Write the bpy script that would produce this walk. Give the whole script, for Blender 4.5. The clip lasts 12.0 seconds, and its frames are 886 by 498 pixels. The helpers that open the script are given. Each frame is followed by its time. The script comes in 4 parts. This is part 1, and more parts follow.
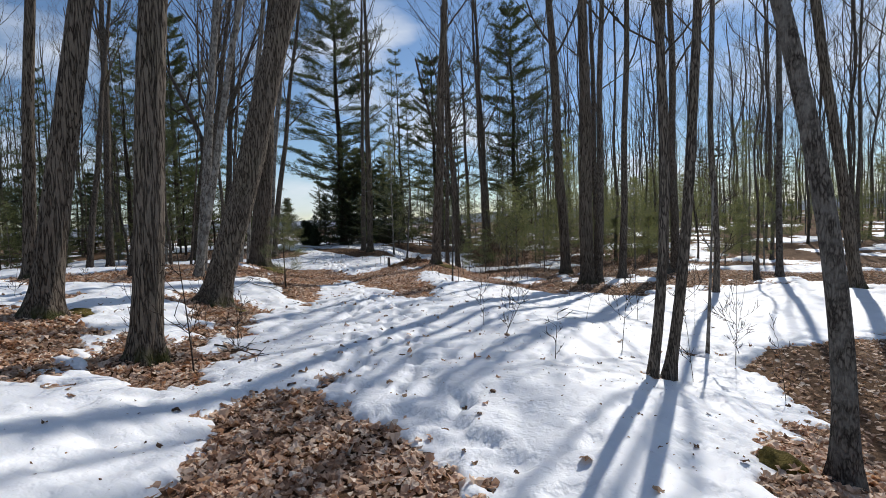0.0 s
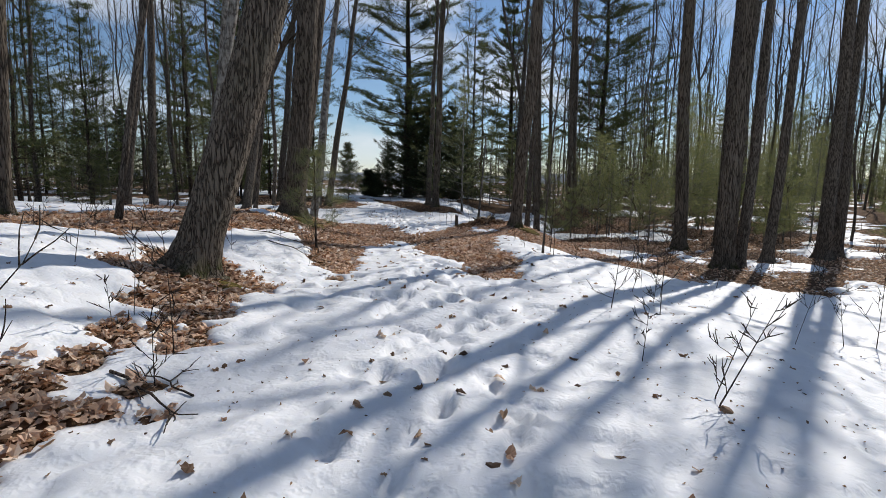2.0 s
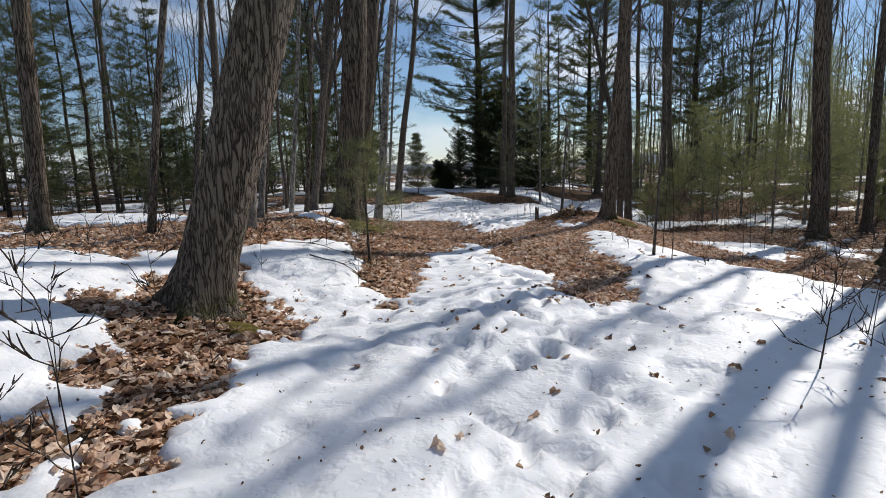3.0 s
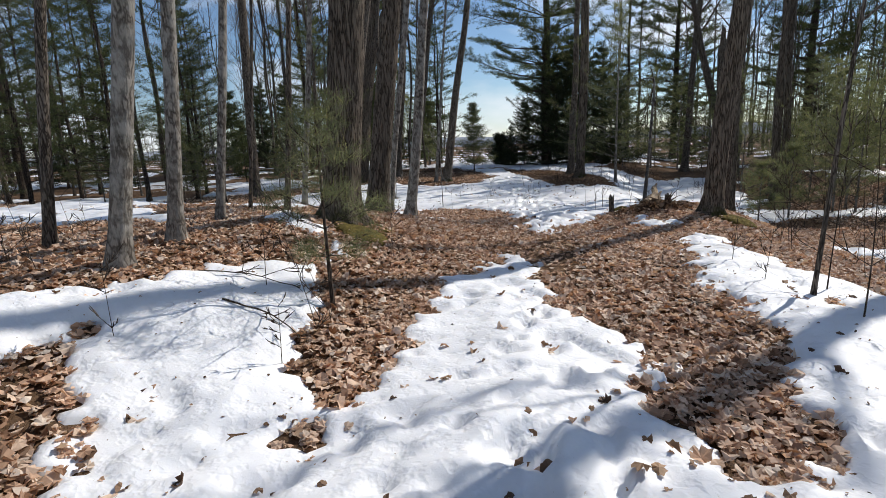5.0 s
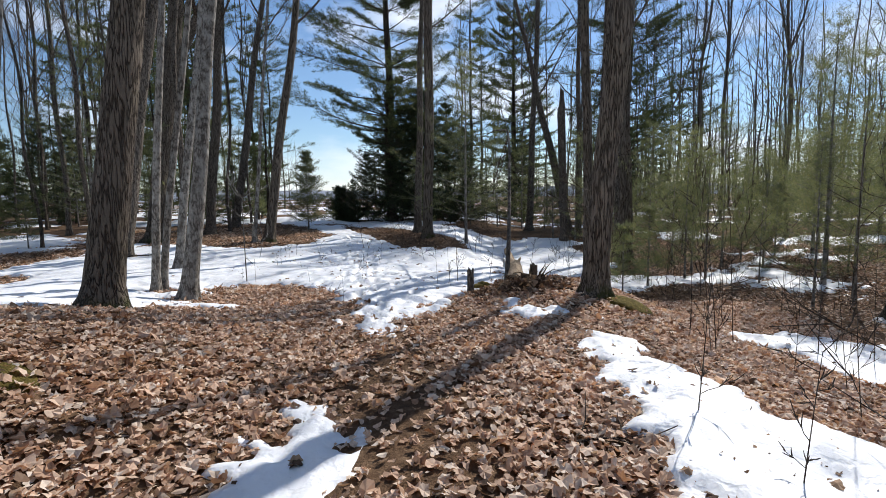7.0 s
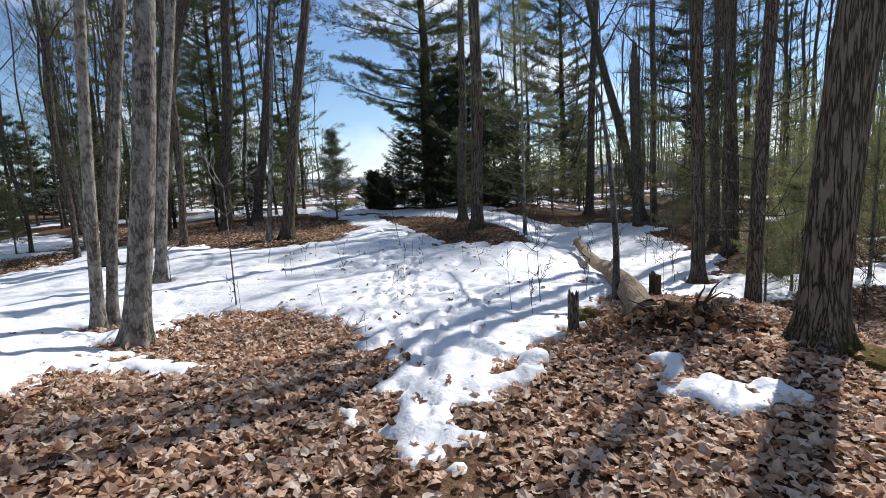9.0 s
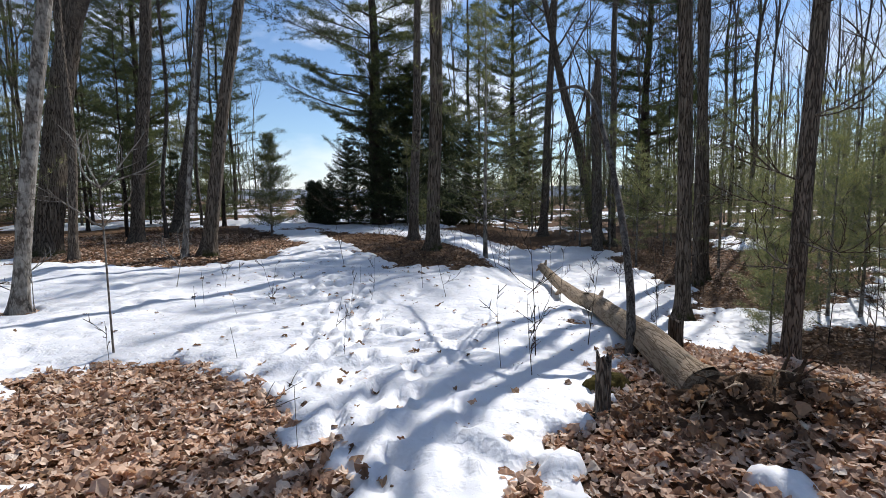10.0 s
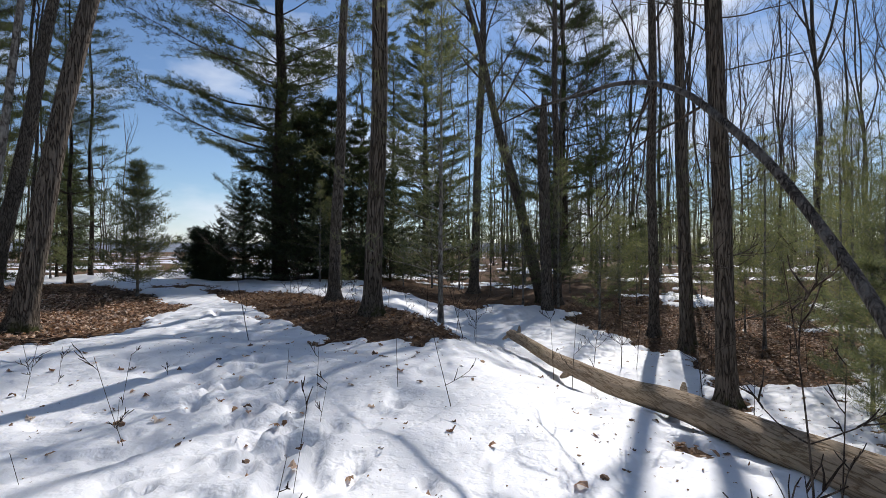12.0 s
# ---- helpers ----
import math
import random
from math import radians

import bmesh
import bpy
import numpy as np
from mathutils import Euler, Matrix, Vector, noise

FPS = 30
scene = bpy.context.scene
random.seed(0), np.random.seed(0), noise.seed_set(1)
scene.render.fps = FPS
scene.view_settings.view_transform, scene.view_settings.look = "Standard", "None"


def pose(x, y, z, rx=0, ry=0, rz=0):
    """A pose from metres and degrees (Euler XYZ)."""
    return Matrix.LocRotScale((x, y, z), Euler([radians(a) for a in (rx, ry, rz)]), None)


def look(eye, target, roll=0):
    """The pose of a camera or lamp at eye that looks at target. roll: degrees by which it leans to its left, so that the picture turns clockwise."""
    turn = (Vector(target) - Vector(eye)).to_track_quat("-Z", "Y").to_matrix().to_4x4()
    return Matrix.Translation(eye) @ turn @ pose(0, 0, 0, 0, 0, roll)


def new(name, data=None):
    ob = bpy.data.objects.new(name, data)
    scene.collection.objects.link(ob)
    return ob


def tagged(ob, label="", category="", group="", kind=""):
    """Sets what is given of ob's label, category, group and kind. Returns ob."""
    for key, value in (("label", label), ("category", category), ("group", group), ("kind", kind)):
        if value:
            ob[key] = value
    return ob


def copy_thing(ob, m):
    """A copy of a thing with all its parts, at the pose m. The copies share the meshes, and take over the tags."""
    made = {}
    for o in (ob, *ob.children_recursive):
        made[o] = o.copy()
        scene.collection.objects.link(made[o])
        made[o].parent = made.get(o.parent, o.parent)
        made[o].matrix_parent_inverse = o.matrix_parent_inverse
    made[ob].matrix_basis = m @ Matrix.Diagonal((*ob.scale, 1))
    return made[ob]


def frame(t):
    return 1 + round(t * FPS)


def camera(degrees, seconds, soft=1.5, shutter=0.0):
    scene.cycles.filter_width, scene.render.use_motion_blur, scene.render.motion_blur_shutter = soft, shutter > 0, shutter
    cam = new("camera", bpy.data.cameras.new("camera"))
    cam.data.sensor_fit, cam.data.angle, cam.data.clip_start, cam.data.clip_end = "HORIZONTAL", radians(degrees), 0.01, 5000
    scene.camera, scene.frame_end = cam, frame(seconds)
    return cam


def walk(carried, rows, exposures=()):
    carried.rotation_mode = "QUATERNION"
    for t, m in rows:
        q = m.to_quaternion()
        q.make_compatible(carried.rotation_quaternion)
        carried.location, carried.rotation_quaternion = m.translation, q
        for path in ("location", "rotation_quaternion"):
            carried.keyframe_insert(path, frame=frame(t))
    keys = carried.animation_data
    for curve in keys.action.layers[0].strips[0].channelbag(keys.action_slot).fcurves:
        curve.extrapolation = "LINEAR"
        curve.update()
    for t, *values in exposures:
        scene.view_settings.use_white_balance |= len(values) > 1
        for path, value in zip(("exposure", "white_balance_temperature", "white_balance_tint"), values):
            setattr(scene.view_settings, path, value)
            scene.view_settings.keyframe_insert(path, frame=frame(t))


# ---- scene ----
cam = camera(83.0, 12.0, soft=0.7)
METRES, EYE, TILT, LEAN, TURN = 18.1, 1.5, 0.0, 0.0, 0.0
ROWS = [
    (0.0, 0.0, 0.0, 0.0, -0.12, -3.11, 2.25),
    (0.5, -0.0058, 0.0463, -0.0047, 2.54, -3.65, 2.35),
    (1.0, -0.01, 0.0917, -0.0074, 3.98, -5.24, 1.98),
    (1.5, -0.0153, 0.138, -0.0104, 5.9, -5.3, 0.33),
    (2.0, -0.0248, 0.1816, -0.0112, 7.5, -7.78, -0.86),
    (2.5, -0.0331, 0.2306, -0.0114, 10.29, -7.7, -0.12),
    (3.0, -0.0419, 0.272, -0.0095, 15.71, -8.94, 2.15),
    (5.0, -0.0571, 0.42, -0.0054, 23.46, -11.64, 2.56),
    (5.5, -0.058, 0.4616, -0.0043, 15.96, -8.87, 2.6),
    (6.0, -0.0681, 0.5017, -0.0035, 12.36, -6.23, 1.93),
    (6.5, -0.0753, 0.5446, -0.0054, 7.5, -5.4, 0.4),
    (8.5, -0.1143, 0.6981, -0.0073, 5.78, -9.62, 1.41),
    (9.0, -0.1239, 0.741, -0.0082, 10.64, -7.77, 2.84),
    (9.5, -0.1379, 0.7794, -0.0086, 8.25, -6.6, 0.01),
    (10.0, -0.1507, 0.8198, -0.0107, 4.18, -6.07, 0.58),
    (10.5, -0.1698, 0.8555, -0.0117, 6.8, -5.15, 0.97),
    (11.0, -0.1801, 0.8926, -0.0141, 5.53, -4.87, 1.53),
    (11.5, -0.1952, 0.932, -0.0154, 1.56, -2.53, 0.75),
    (12.0, -0.2078, 0.9707, -0.0184, -7.75, 0.21, -0.01),
]
walk(cam, [(t, pose(0, 0, EYE, TILT, LEAN, TURN) @ pose(METRES * x, METRES * y, METRES * z, 90 + pitch, roll, yaw)) for t, x, y, z, yaw, pitch, roll in ROWS],
     exposures=[(0.0, -0.18, 6350, 10), (1.5, -0.22, 6420, 10), (3.0, -0.15, 6500, 10), (5.5, 0.03, 6450, 10), (6.5, 0.16, 6330, 10), (9.0, 0.26, 6260, 11), (10.5, 0.14, 6230, 12), (11.5, 0.0, 6250, 12), (12.0, -0.06, 6280, 12)])

# ---- light ----
SUN_AZ, SUN_EL = radians(30.8), radians(40.0)
world = bpy.data.worlds.new("sky")
scene.world = world
world.use_nodes = True
wn, wl = world.node_tree.nodes, world.node_tree.links
wn.clear()
w_out = wn.new("ShaderNodeOutputWorld")
w_bg = wn.new("ShaderNodeBackground")
w_sky = wn.new("ShaderNodeTexSky")
w_sky.sky_type, w_sky.sun_disc = "NISHITA", False
w_sky.sun_elevation, w_sky.sun_rotation = SUN_EL, SUN_AZ
w_sky.air_density, w_sky.dust_density, w_sky.ozone_density = 1.0, 0.1, 4.0
w_bg.inputs["Strength"].default_value = 0.102
w_co = wn.new("ShaderNodeTexCoord")
w_map = wn.new("ShaderNodeMapping")
w_map.inputs["Scale"].default_value = (1.0, 1.0, 2.6)
w_noise = wn.new("ShaderNodeTexNoise")
w_noise.inputs["Scale"].default_value, w_noise.inputs["Detail"].default_value = 3.2, 8.0
w_ramp = wn.new("ShaderNodeValToRGB")
w_ramp.color_ramp.elements[0].position, w_ramp.color_ramp.elements[1].position = 0.51, 0.70
w_mix = wn.new("ShaderNodeMixRGB")
w_mix.inputs[2].default_value = (9.0, 9.4, 10.0, 1.0)
w_dim = wn.new("ShaderNodeMath")
w_dim.operation, w_dim.inputs[1].default_value = "MULTIPLY", 0.85
wl.new(w_co.outputs["Generated"], w_map.inputs["Vector"])
wl.new(w_map.outputs["Vector"], w_noise.inputs["Vector"])
wl.new(w_noise.outputs["Fac"], w_ramp.inputs["Fac"])
wl.new(w_ramp.outputs["Color"], w_dim.inputs[0])
wl.new(w_dim.outputs[0], w_mix.inputs[0])
wl.new(w_sky.outputs["Color"], w_mix.inputs[1])
wl.new(w_mix.outputs["Color"], w_bg.inputs["Color"])
wl.new(w_bg.outputs["Background"], w_out.inputs["Surface"])

sun_data = bpy.data.lights.new("sun", "SUN")
sun_data.energy, sun_data.angle, sun_data.color = 4.6, radians(0.55), (1.0, 0.95, 0.88)
sun = new("sun", sun_data)
sun_dir = Vector((math.sin(SUN_AZ) * math.cos(SUN_EL), math.cos(SUN_AZ) * math.cos(SUN_EL), math.sin(SUN_EL)))
sun.matrix_world = look(sun_dir * 100, (0, 0, 0))


# ---- materials ----
def material(name, rough=0.8, bump=0.0, spec=0.3):
    """A principled material; returns it with its nodes, links and shader."""
    m = bpy.data.materials.new(name)
    m.use_nodes = True
    n, l = m.node_tree.nodes, m.node_tree.links
    b = n["Principled BSDF"]
    b.inputs["Roughness"].default_value = rough
    b.inputs["Specular IOR Level"].default_value = spec
    return m, n, l, b


def coords(n, l, scale=(1, 1, 1), kind="Object"):
    c, mp = n.new("ShaderNodeTexCoord"), n.new("ShaderNodeMapping")
    mp.inputs["Scale"].default_value = scale
    l.new(c.outputs[kind], mp.inputs["Vector"])
    return mp.outputs["Vector"]


def noise_tex(n, l, vec, scale, detail=5.0, rough=0.6):
    t = n.new("ShaderNodeTexNoise")
    t.inputs["Scale"].default_value, t.inputs["Detail"].default_value, t.inputs["Roughness"].default_value = scale, detail, rough
    l.new(vec, t.inputs["Vector"])
    return t.outputs["Fac"]


def ramp(n, l, fac, stops):
    r = n.new("ShaderNodeValToRGB")
    e = r.color_ramp.elements
    while len(e) < len(stops):
        e.new(0.5)
    for i, (p, c) in enumerate(stops):
        e[i].position, e[i].color = p, (*c, 1.0)
    l.new(fac, r.inputs["Fac"])
    return r.outputs["Color"]


def mix(n, l, fac, a, b, mode="MIX"):
    m = n.new("ShaderNodeMixRGB")
    m.blend_type = mode
    for i, v in enumerate((fac, a, b)):
        if isinstance(v, (int, float)):
            m.inputs[i].default_value = v
        elif isinstance(v, tuple):
            m.inputs[i].default_value = (*v, 1.0)
        else:
            l.new(v, m.inputs[i])
    return m.outputs["Color"]


def bumped(n, l, b, height, strength, distance):
    k = n.new("ShaderNodeBump")
    k.inputs["Strength"].default_value, k.inputs["Distance"].default_value = strength, distance
    l.new(height, k.inputs["Height"])
    l.new(k.outputs["Normal"], b.inputs["Normal"])


def bark_material(name, dark, mid, light, moss=0.0, lengthwise=6.0, depth=0.02, patches=None, grain=42.0, lo=0.40, hi=0.62, lying=False):
    """Bark with ridges along the stem, finer fibres in them and broad blotches."""
    m, n, l, b = material(name, 0.9, spec=0.15)
    v = coords(n, l, (grain, grain / lengthwise, grain) if lying else (grain, grain, grain / lengthwise))
    wob = n.new("ShaderNodeVectorMath")
    wob.operation = "ADD"
    warp = n.new("ShaderNodeTexNoise")
    warp.inputs["Scale"].default_value, warp.inputs["Detail"].default_value = 0.35, 2.0
    l.new(v, warp.inputs["Vector"])
    l.new(v, wob.inputs[0])
    l.new(warp.outputs["Color"], wob.inputs[1])
    raw = noise_tex(n, l, wob.outputs[0], 1.0, 2.0, 0.5)
    level = n.new("ShaderNodeMath")
    level.operation, level.inputs[1].default_value = "SUBTRACT", 0.5
    l.new(raw, level.inputs[0])
    fold = n.new("ShaderNodeMath")
    fold.operation = "ABSOLUTE"
    l.new(level.outputs[0], fold.inputs[0])
    span = n.new("ShaderNodeMath")
    span.operation, span.inputs[1].default_value = "MULTIPLY_ADD", 3.2
    span.inputs[2].default_value = 0.28
    l.new(fold.outputs[0], span.inputs[0])
    ridge = span.outputs[0]
    fine = noise_tex(n, l, coords(n, l, (130, 24, 130) if lying else (130, 130, 24)), 1.0, 5.0, 0.7)
    broad = noise_tex(n, l, coords(n, l, (1, 1, 0.6)), 2.6, 5.0)
    crack = ramp(n, l, ridge, [(lo, dark), ((lo + hi) / 2, mid), (hi, light)])
    col = mix(n, l, 0.55, crack, ramp(n, l, fine, [(0.3, (0.45, 0.43, 0.42)), (0.7, (1.25, 1.22, 1.2))]), "MULTIPLY")
    info = n.new("ShaderNodeObjectInfo")
    col = mix(n, l, 0.5, col, ramp(n, l, info.outputs["Random"], [(0.0, (0.55, 0.52, 0.5)), (1.0, (1.0, 0.97, 0.93))]), "MULTIPLY")
    col = mix(n, l, ramp(n, l, broad, [(0.45, (0, 0, 0)), (0.70, (0.55, 0.55, 0.55))]), col, mix(n, l, 0.5, col, light))
    col = mix(n, l, ramp(n, l, noise_tex(n, l, coords(n, l), 1.1, 4.0), [(0.5, (0, 0, 0)), (0.75, (0.35, 0.35, 0.35))]), col, mix(n, l, 1.0, col, (0.85, 1.0, 0.7), "MULTIPLY"))
    if patches:
        col = mix(n, l, ramp(n, l, noise_tex(n, l, coords(n, l, (1, 1, 0.9)), 9.0, 6.0), [(0.45, (0, 0, 0)), (0.65, (0.8, 0.8, 0.8))]), col, patches)
    if moss:
        z = n.new("ShaderNodeSeparateXYZ")
        l.new(coords(n, l), z.inputs[0])
        low = n.new("ShaderNodeMapRange")
        low.inputs["From Min"].default_value, low.inputs["From Max"].default_value = moss, 0.05
        l.new(z.outputs["Z"], low.inputs["Value"])
        patch = ramp(n, l, noise_tex(n, l, coords(n, l), 7.0), [(0.45, (0, 0, 0)), (0.6, (1, 1, 1))])
        col = mix(n, l, mix(n, l, 1.0, patch, low.outputs[0], "MULTIPLY"), col, (0.06, 0.062, 0.02))
    l.new(col, b.inputs["Base Color"])
    h = mix(n, l, 0.25, ramp(n, l, ridge, [(lo - 0.03, (0, 0, 0)), (hi + 0.03, (1, 1, 1))]), fine)
    bumped(n, l, b, h, 1.0, depth)
    return m


BARK = bark_material("furrowed_bark", (0.022, 0.017, 0.013), (0.115, 0.093, 0.073), (0.205, 0.172, 0.138), moss=0.22, lengthwise=11.0, depth=0.04, grain=32.0, lo=0.27, hi=0.52)
BARK_FAR = bark_material("grey_bark", (0.032, 0.026, 0.021), (0.10, 0.083, 0.068), (0.215, 0.185, 0.153), lengthwise=7.0, depth=0.016, grain=44.0, lo=0.27, hi=0.60)
BARK_SMOOTH = bark_material("smooth_bark", (0.075, 0.065, 0.055), (0.15, 0.135, 0.118), (0.28, 0.26, 0.23), lengthwise=3.0, depth=0.005, grain=26.0, lo=0.3, hi=0.68, patches=(0.31, 0.295, 0.265))
BARK_PALE = bark_material("pale_flaking_bark", (0.03, 0.025, 0.022), (0.085, 0.074, 0.063), (0.17, 0.152, 0.134), lengthwise=3.0, depth=0.008, patches=(0.18, 0.165, 0.147), lo=0.3, hi=0.72)
BARK_PINE = bark_material("pine_bark", (0.02, 0.015, 0.012), (0.07, 0.055, 0.044), (0.14, 0.115, 0.09), lengthwise=6.0, depth=0.02, lo=0.32, hi=0.7)
TWIG = bark_material("twig_bark", (0.035, 0.025, 0.019), (0.075, 0.058, 0.045), (0.13, 0.105, 0.083), depth=0.002)
DEADWOOD = bark_material("weathered_wood", (0.17, 0.115, 0.07), (0.33, 0.245, 0.16), (0.46, 0.365, 0.26), lengthwise=12.0, depth=0.008, grain=36.0, lo=0.25, hi=0.5, lying=True)


def needle_material(name, dark, light, glow=0.35):
    m, n, l, b = material(name, 0.55, spec=0.3)
    g = n.new("ShaderNodeNewGeometry")
    info = n.new("ShaderNodeObjectInfo")
    col = ramp(n, l, g.outputs["Random Per Island"], [(0.0, dark), (0.8, light), (1.0, (light[0] * 1.5, light[1] * 1.25, light[2]))])
    col = mix(n, l, 0.45, col, ramp(n, l, info.outputs["Random"], [(0.0, (0.6, 0.65, 0.7)), (1.0, (1.0, 1.0, 0.9))]), "MULTIPLY")
    big = noise_tex(n, l, coords(n, l), 0.8, 3.0)
    col = mix(n, l, 0.5, col, ramp(n, l, big, [(0.35, (0.6, 0.62, 0.6)), (0.65, (1, 1, 1))]), "MULTIPLY")
    l.new(col, b.inputs["Base Color"])
    t = n.new("ShaderNodeBsdfTranslucent")
    l.new(mix(n, l, 1.0, col, (1.4, 1.5, 1.0), "MULTIPLY"), t.inputs["Color"])
    s = n.new("ShaderNodeMixShader")
    s.inputs[0].default_value = glow
    out = n["Material Output"]
    l.new(b.outputs[0], s.inputs[1])
    l.new(t.outputs[0], s.inputs[2])
    l.new(s.outputs[0], out.inputs["Surface"])
    return m


NEEDLE_PINE = needle_material("pine_needles", (0.038, 0.050, 0.024), (0.105, 0.122, 0.058), 0.4)
NEEDLE_DARK = needle_material("spruce_needles", (0.026, 0.036, 0.018), (0.072, 0.087, 0.042), 0.3)
NEEDLE_YOUNG = needle_material("young_pine_needles", (0.10, 0.108, 0.062), (0.225, 0.225, 0.14), 0.6)


def leaf_material(name, stops):
    m, n, l, b = material(name, 0.65, spec=0.3)
    g = n.new("ShaderNodeNewGeometry")
    info = n.new("ShaderNodeObjectInfo")
    both = n.new("ShaderNodeMath")
    both.operation = "ADD"
    l.new(g.outputs["Random Per Island"], both.inputs[0])
    l.new(info.outputs["Random"], both.inputs[1])
    wrap = n.new("ShaderNodeMath")
    wrap.operation = "FRACT"
    l.new(both.outputs[0], wrap.inputs[0])
    col = ramp(n, l, wrap.outputs[0], stops)
    col = mix(n, l, 0.6, col, ramp(n, l, noise_tex(n, l, coords(n, l), 60.0, 3.0), [(0.3, (0.76, 0.71, 0.66)), (0.7, (1.08, 1.03, 0.98))]), "MULTIPLY")
    col = mix(n, l, 0.7, col, ramp(n, l, noise_tex(n, l, coords(n, l), 1.3, 3.0), [(0.33, (0.72, 0.69, 0.67)), (0.5, (0.95, 0.93, 0.92)), (0.66, (1.12, 1.1, 1.08))]), "MULTIPLY")
    l.new(col, b.inputs["Base Color"])
    t, s = n.new("ShaderNodeBsdfTranslucent"), n.new("ShaderNodeMixShader")
    l.new(mix(n, l, 1.0, col, (1.0, 0.84, 0.65), "MULTIPLY"), t.inputs["Color"])
    s.inputs[0].default_value = 0.28
    l.new(b.outputs[0], s.inputs[1])
    l.new(t.outputs[0], s.inputs[2])
    l.new(s.outputs[0], n["Material Output"].inputs["Surface"])
    return m


LEAF = leaf_material("dry_leaves", [(0.0, (0.22, 0.12, 0.07)), (0.15, (0.45, 0.285, 0.185)), (0.45, (0.67, 0.475, 0.345)), (0.8, (0.79, 0.645, 0.515)), (1.0, (0.83, 0.755, 0.66))])
LEAF_DARK = leaf_material("wet_leaves", [(0.0, (0.08, 0.05, 0.034)), (0.5, (0.22, 0.14, 0.09)), (1.0, (0.46, 0.33, 0.22))])

SOIL, _n, _l, _b = material("forest_floor", 0.95, spec=0.1)
_v = coords(_n, _l)
_c = ramp(_n, _l, noise_tex(_n, _l, _v, 14.0, 8.0, 0.75), [(0.3, (0.055, 0.034, 0.022)), (0.5, (0.15, 0.09, 0.052)), (0.72, (0.30, 0.195, 0.12))])
_c = mix(_n, _l, ramp(_n, _l, noise_tex(_n, _l, _v, 0.7, 4.0), [(0.4, (0, 0, 0)), (0.7, (0.6, 0.6, 0.6))]), _c, (0.085, 0.055, 0.035))
_l.new(_c, _b.inputs["Base Color"])
bumped(_n, _l, _b, noise_tex(_n, _l, _v, 24.0, 8.0, 0.7), 0.9, 0.04)

SNOW, _n, _l, _b = material("old_snow", 0.55, spec=0.35)
_v = coords(_n, _l)
_c = ramp(_n, _l, noise_tex(_n, _l, _v, 1.6, 6.0), [(0.3, (0.73, 0.74, 0.76)), (0.6, (0.83, 0.835, 0.845))])
_c = mix(_n, _l, ramp(_n, _l, noise_tex(_n, _l, _v, 42.0, 4.0, 0.7), [(0.66, (0, 0, 0)), (0.74, (0.6, 0.6, 0.6))]), _c, (0.42, 0.36, 0.29))
_l.new(_c, _b.inputs["Base Color"])
_b.inputs["Subsurface Weight"].default_value = 0.15
_b.inputs["Subsurface Radius"].default_value = (0.03, 0.035, 0.045)
_h = mix(_n, _l, 0.35, noise_tex(_n, _l, _v, 7.0, 8.0, 0.68), noise_tex(_n, _l, _v, 24.0, 6.0, 0.75))
_h = mix(_n, _l, 0.5, _h, ramp(_n, _l, noise_tex(_n, _l, _v, 13.0, 2.0, 0.5), [(0.32, (0, 0, 0)), (0.52, (1, 1, 1))]))
bumped(_n, _l, _b, _h, 0.24, 0.045)

MOSS, _n, _l, _b = material("moss", 0.95, spec=0.1)
_v = coords(_n, _l)
_l.new(ramp(_n, _l, noise_tex(_n, _l, _v, 18.0, 6.0), [(0.3, (0.06, 0.048, 0.016)), (0.55, (0.14, 0.108, 0.03)), (0.75, (0.25, 0.185, 0.065))]), _b.inputs["Base Color"])
bumped(_n, _l, _b, noise_tex(_n, _l, _v, 90.0, 4.0), 1.0, 0.02)

ROOT_DIRT, _n, _l, _b = material("root_dirt", 0.95, spec=0.1)
_v = coords(_n, _l)
_l.new(ramp(_n, _l, noise_tex(_n, _l, _v, 16.0, 6.0), [(0.3, (0.03, 0.02, 0.014)), (0.6, (0.12, 0.075, 0.045)), (0.8, (0.27, 0.18, 0.11))]), _b.inputs["Base Color"])
bumped(_n, _l, _b, noise_tex(_n, _l, _v, 45.0, 5.0), 1.0, 0.03)

# pale blue-grey: the haze of distance is mixed into the hills' base colour
HILL, _n, _l, _b = material("hazed_far_woods", 1.0, spec=0.0)
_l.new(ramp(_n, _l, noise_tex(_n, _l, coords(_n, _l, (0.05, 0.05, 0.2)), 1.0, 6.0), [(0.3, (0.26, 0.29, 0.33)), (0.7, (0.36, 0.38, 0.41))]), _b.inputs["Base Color"])


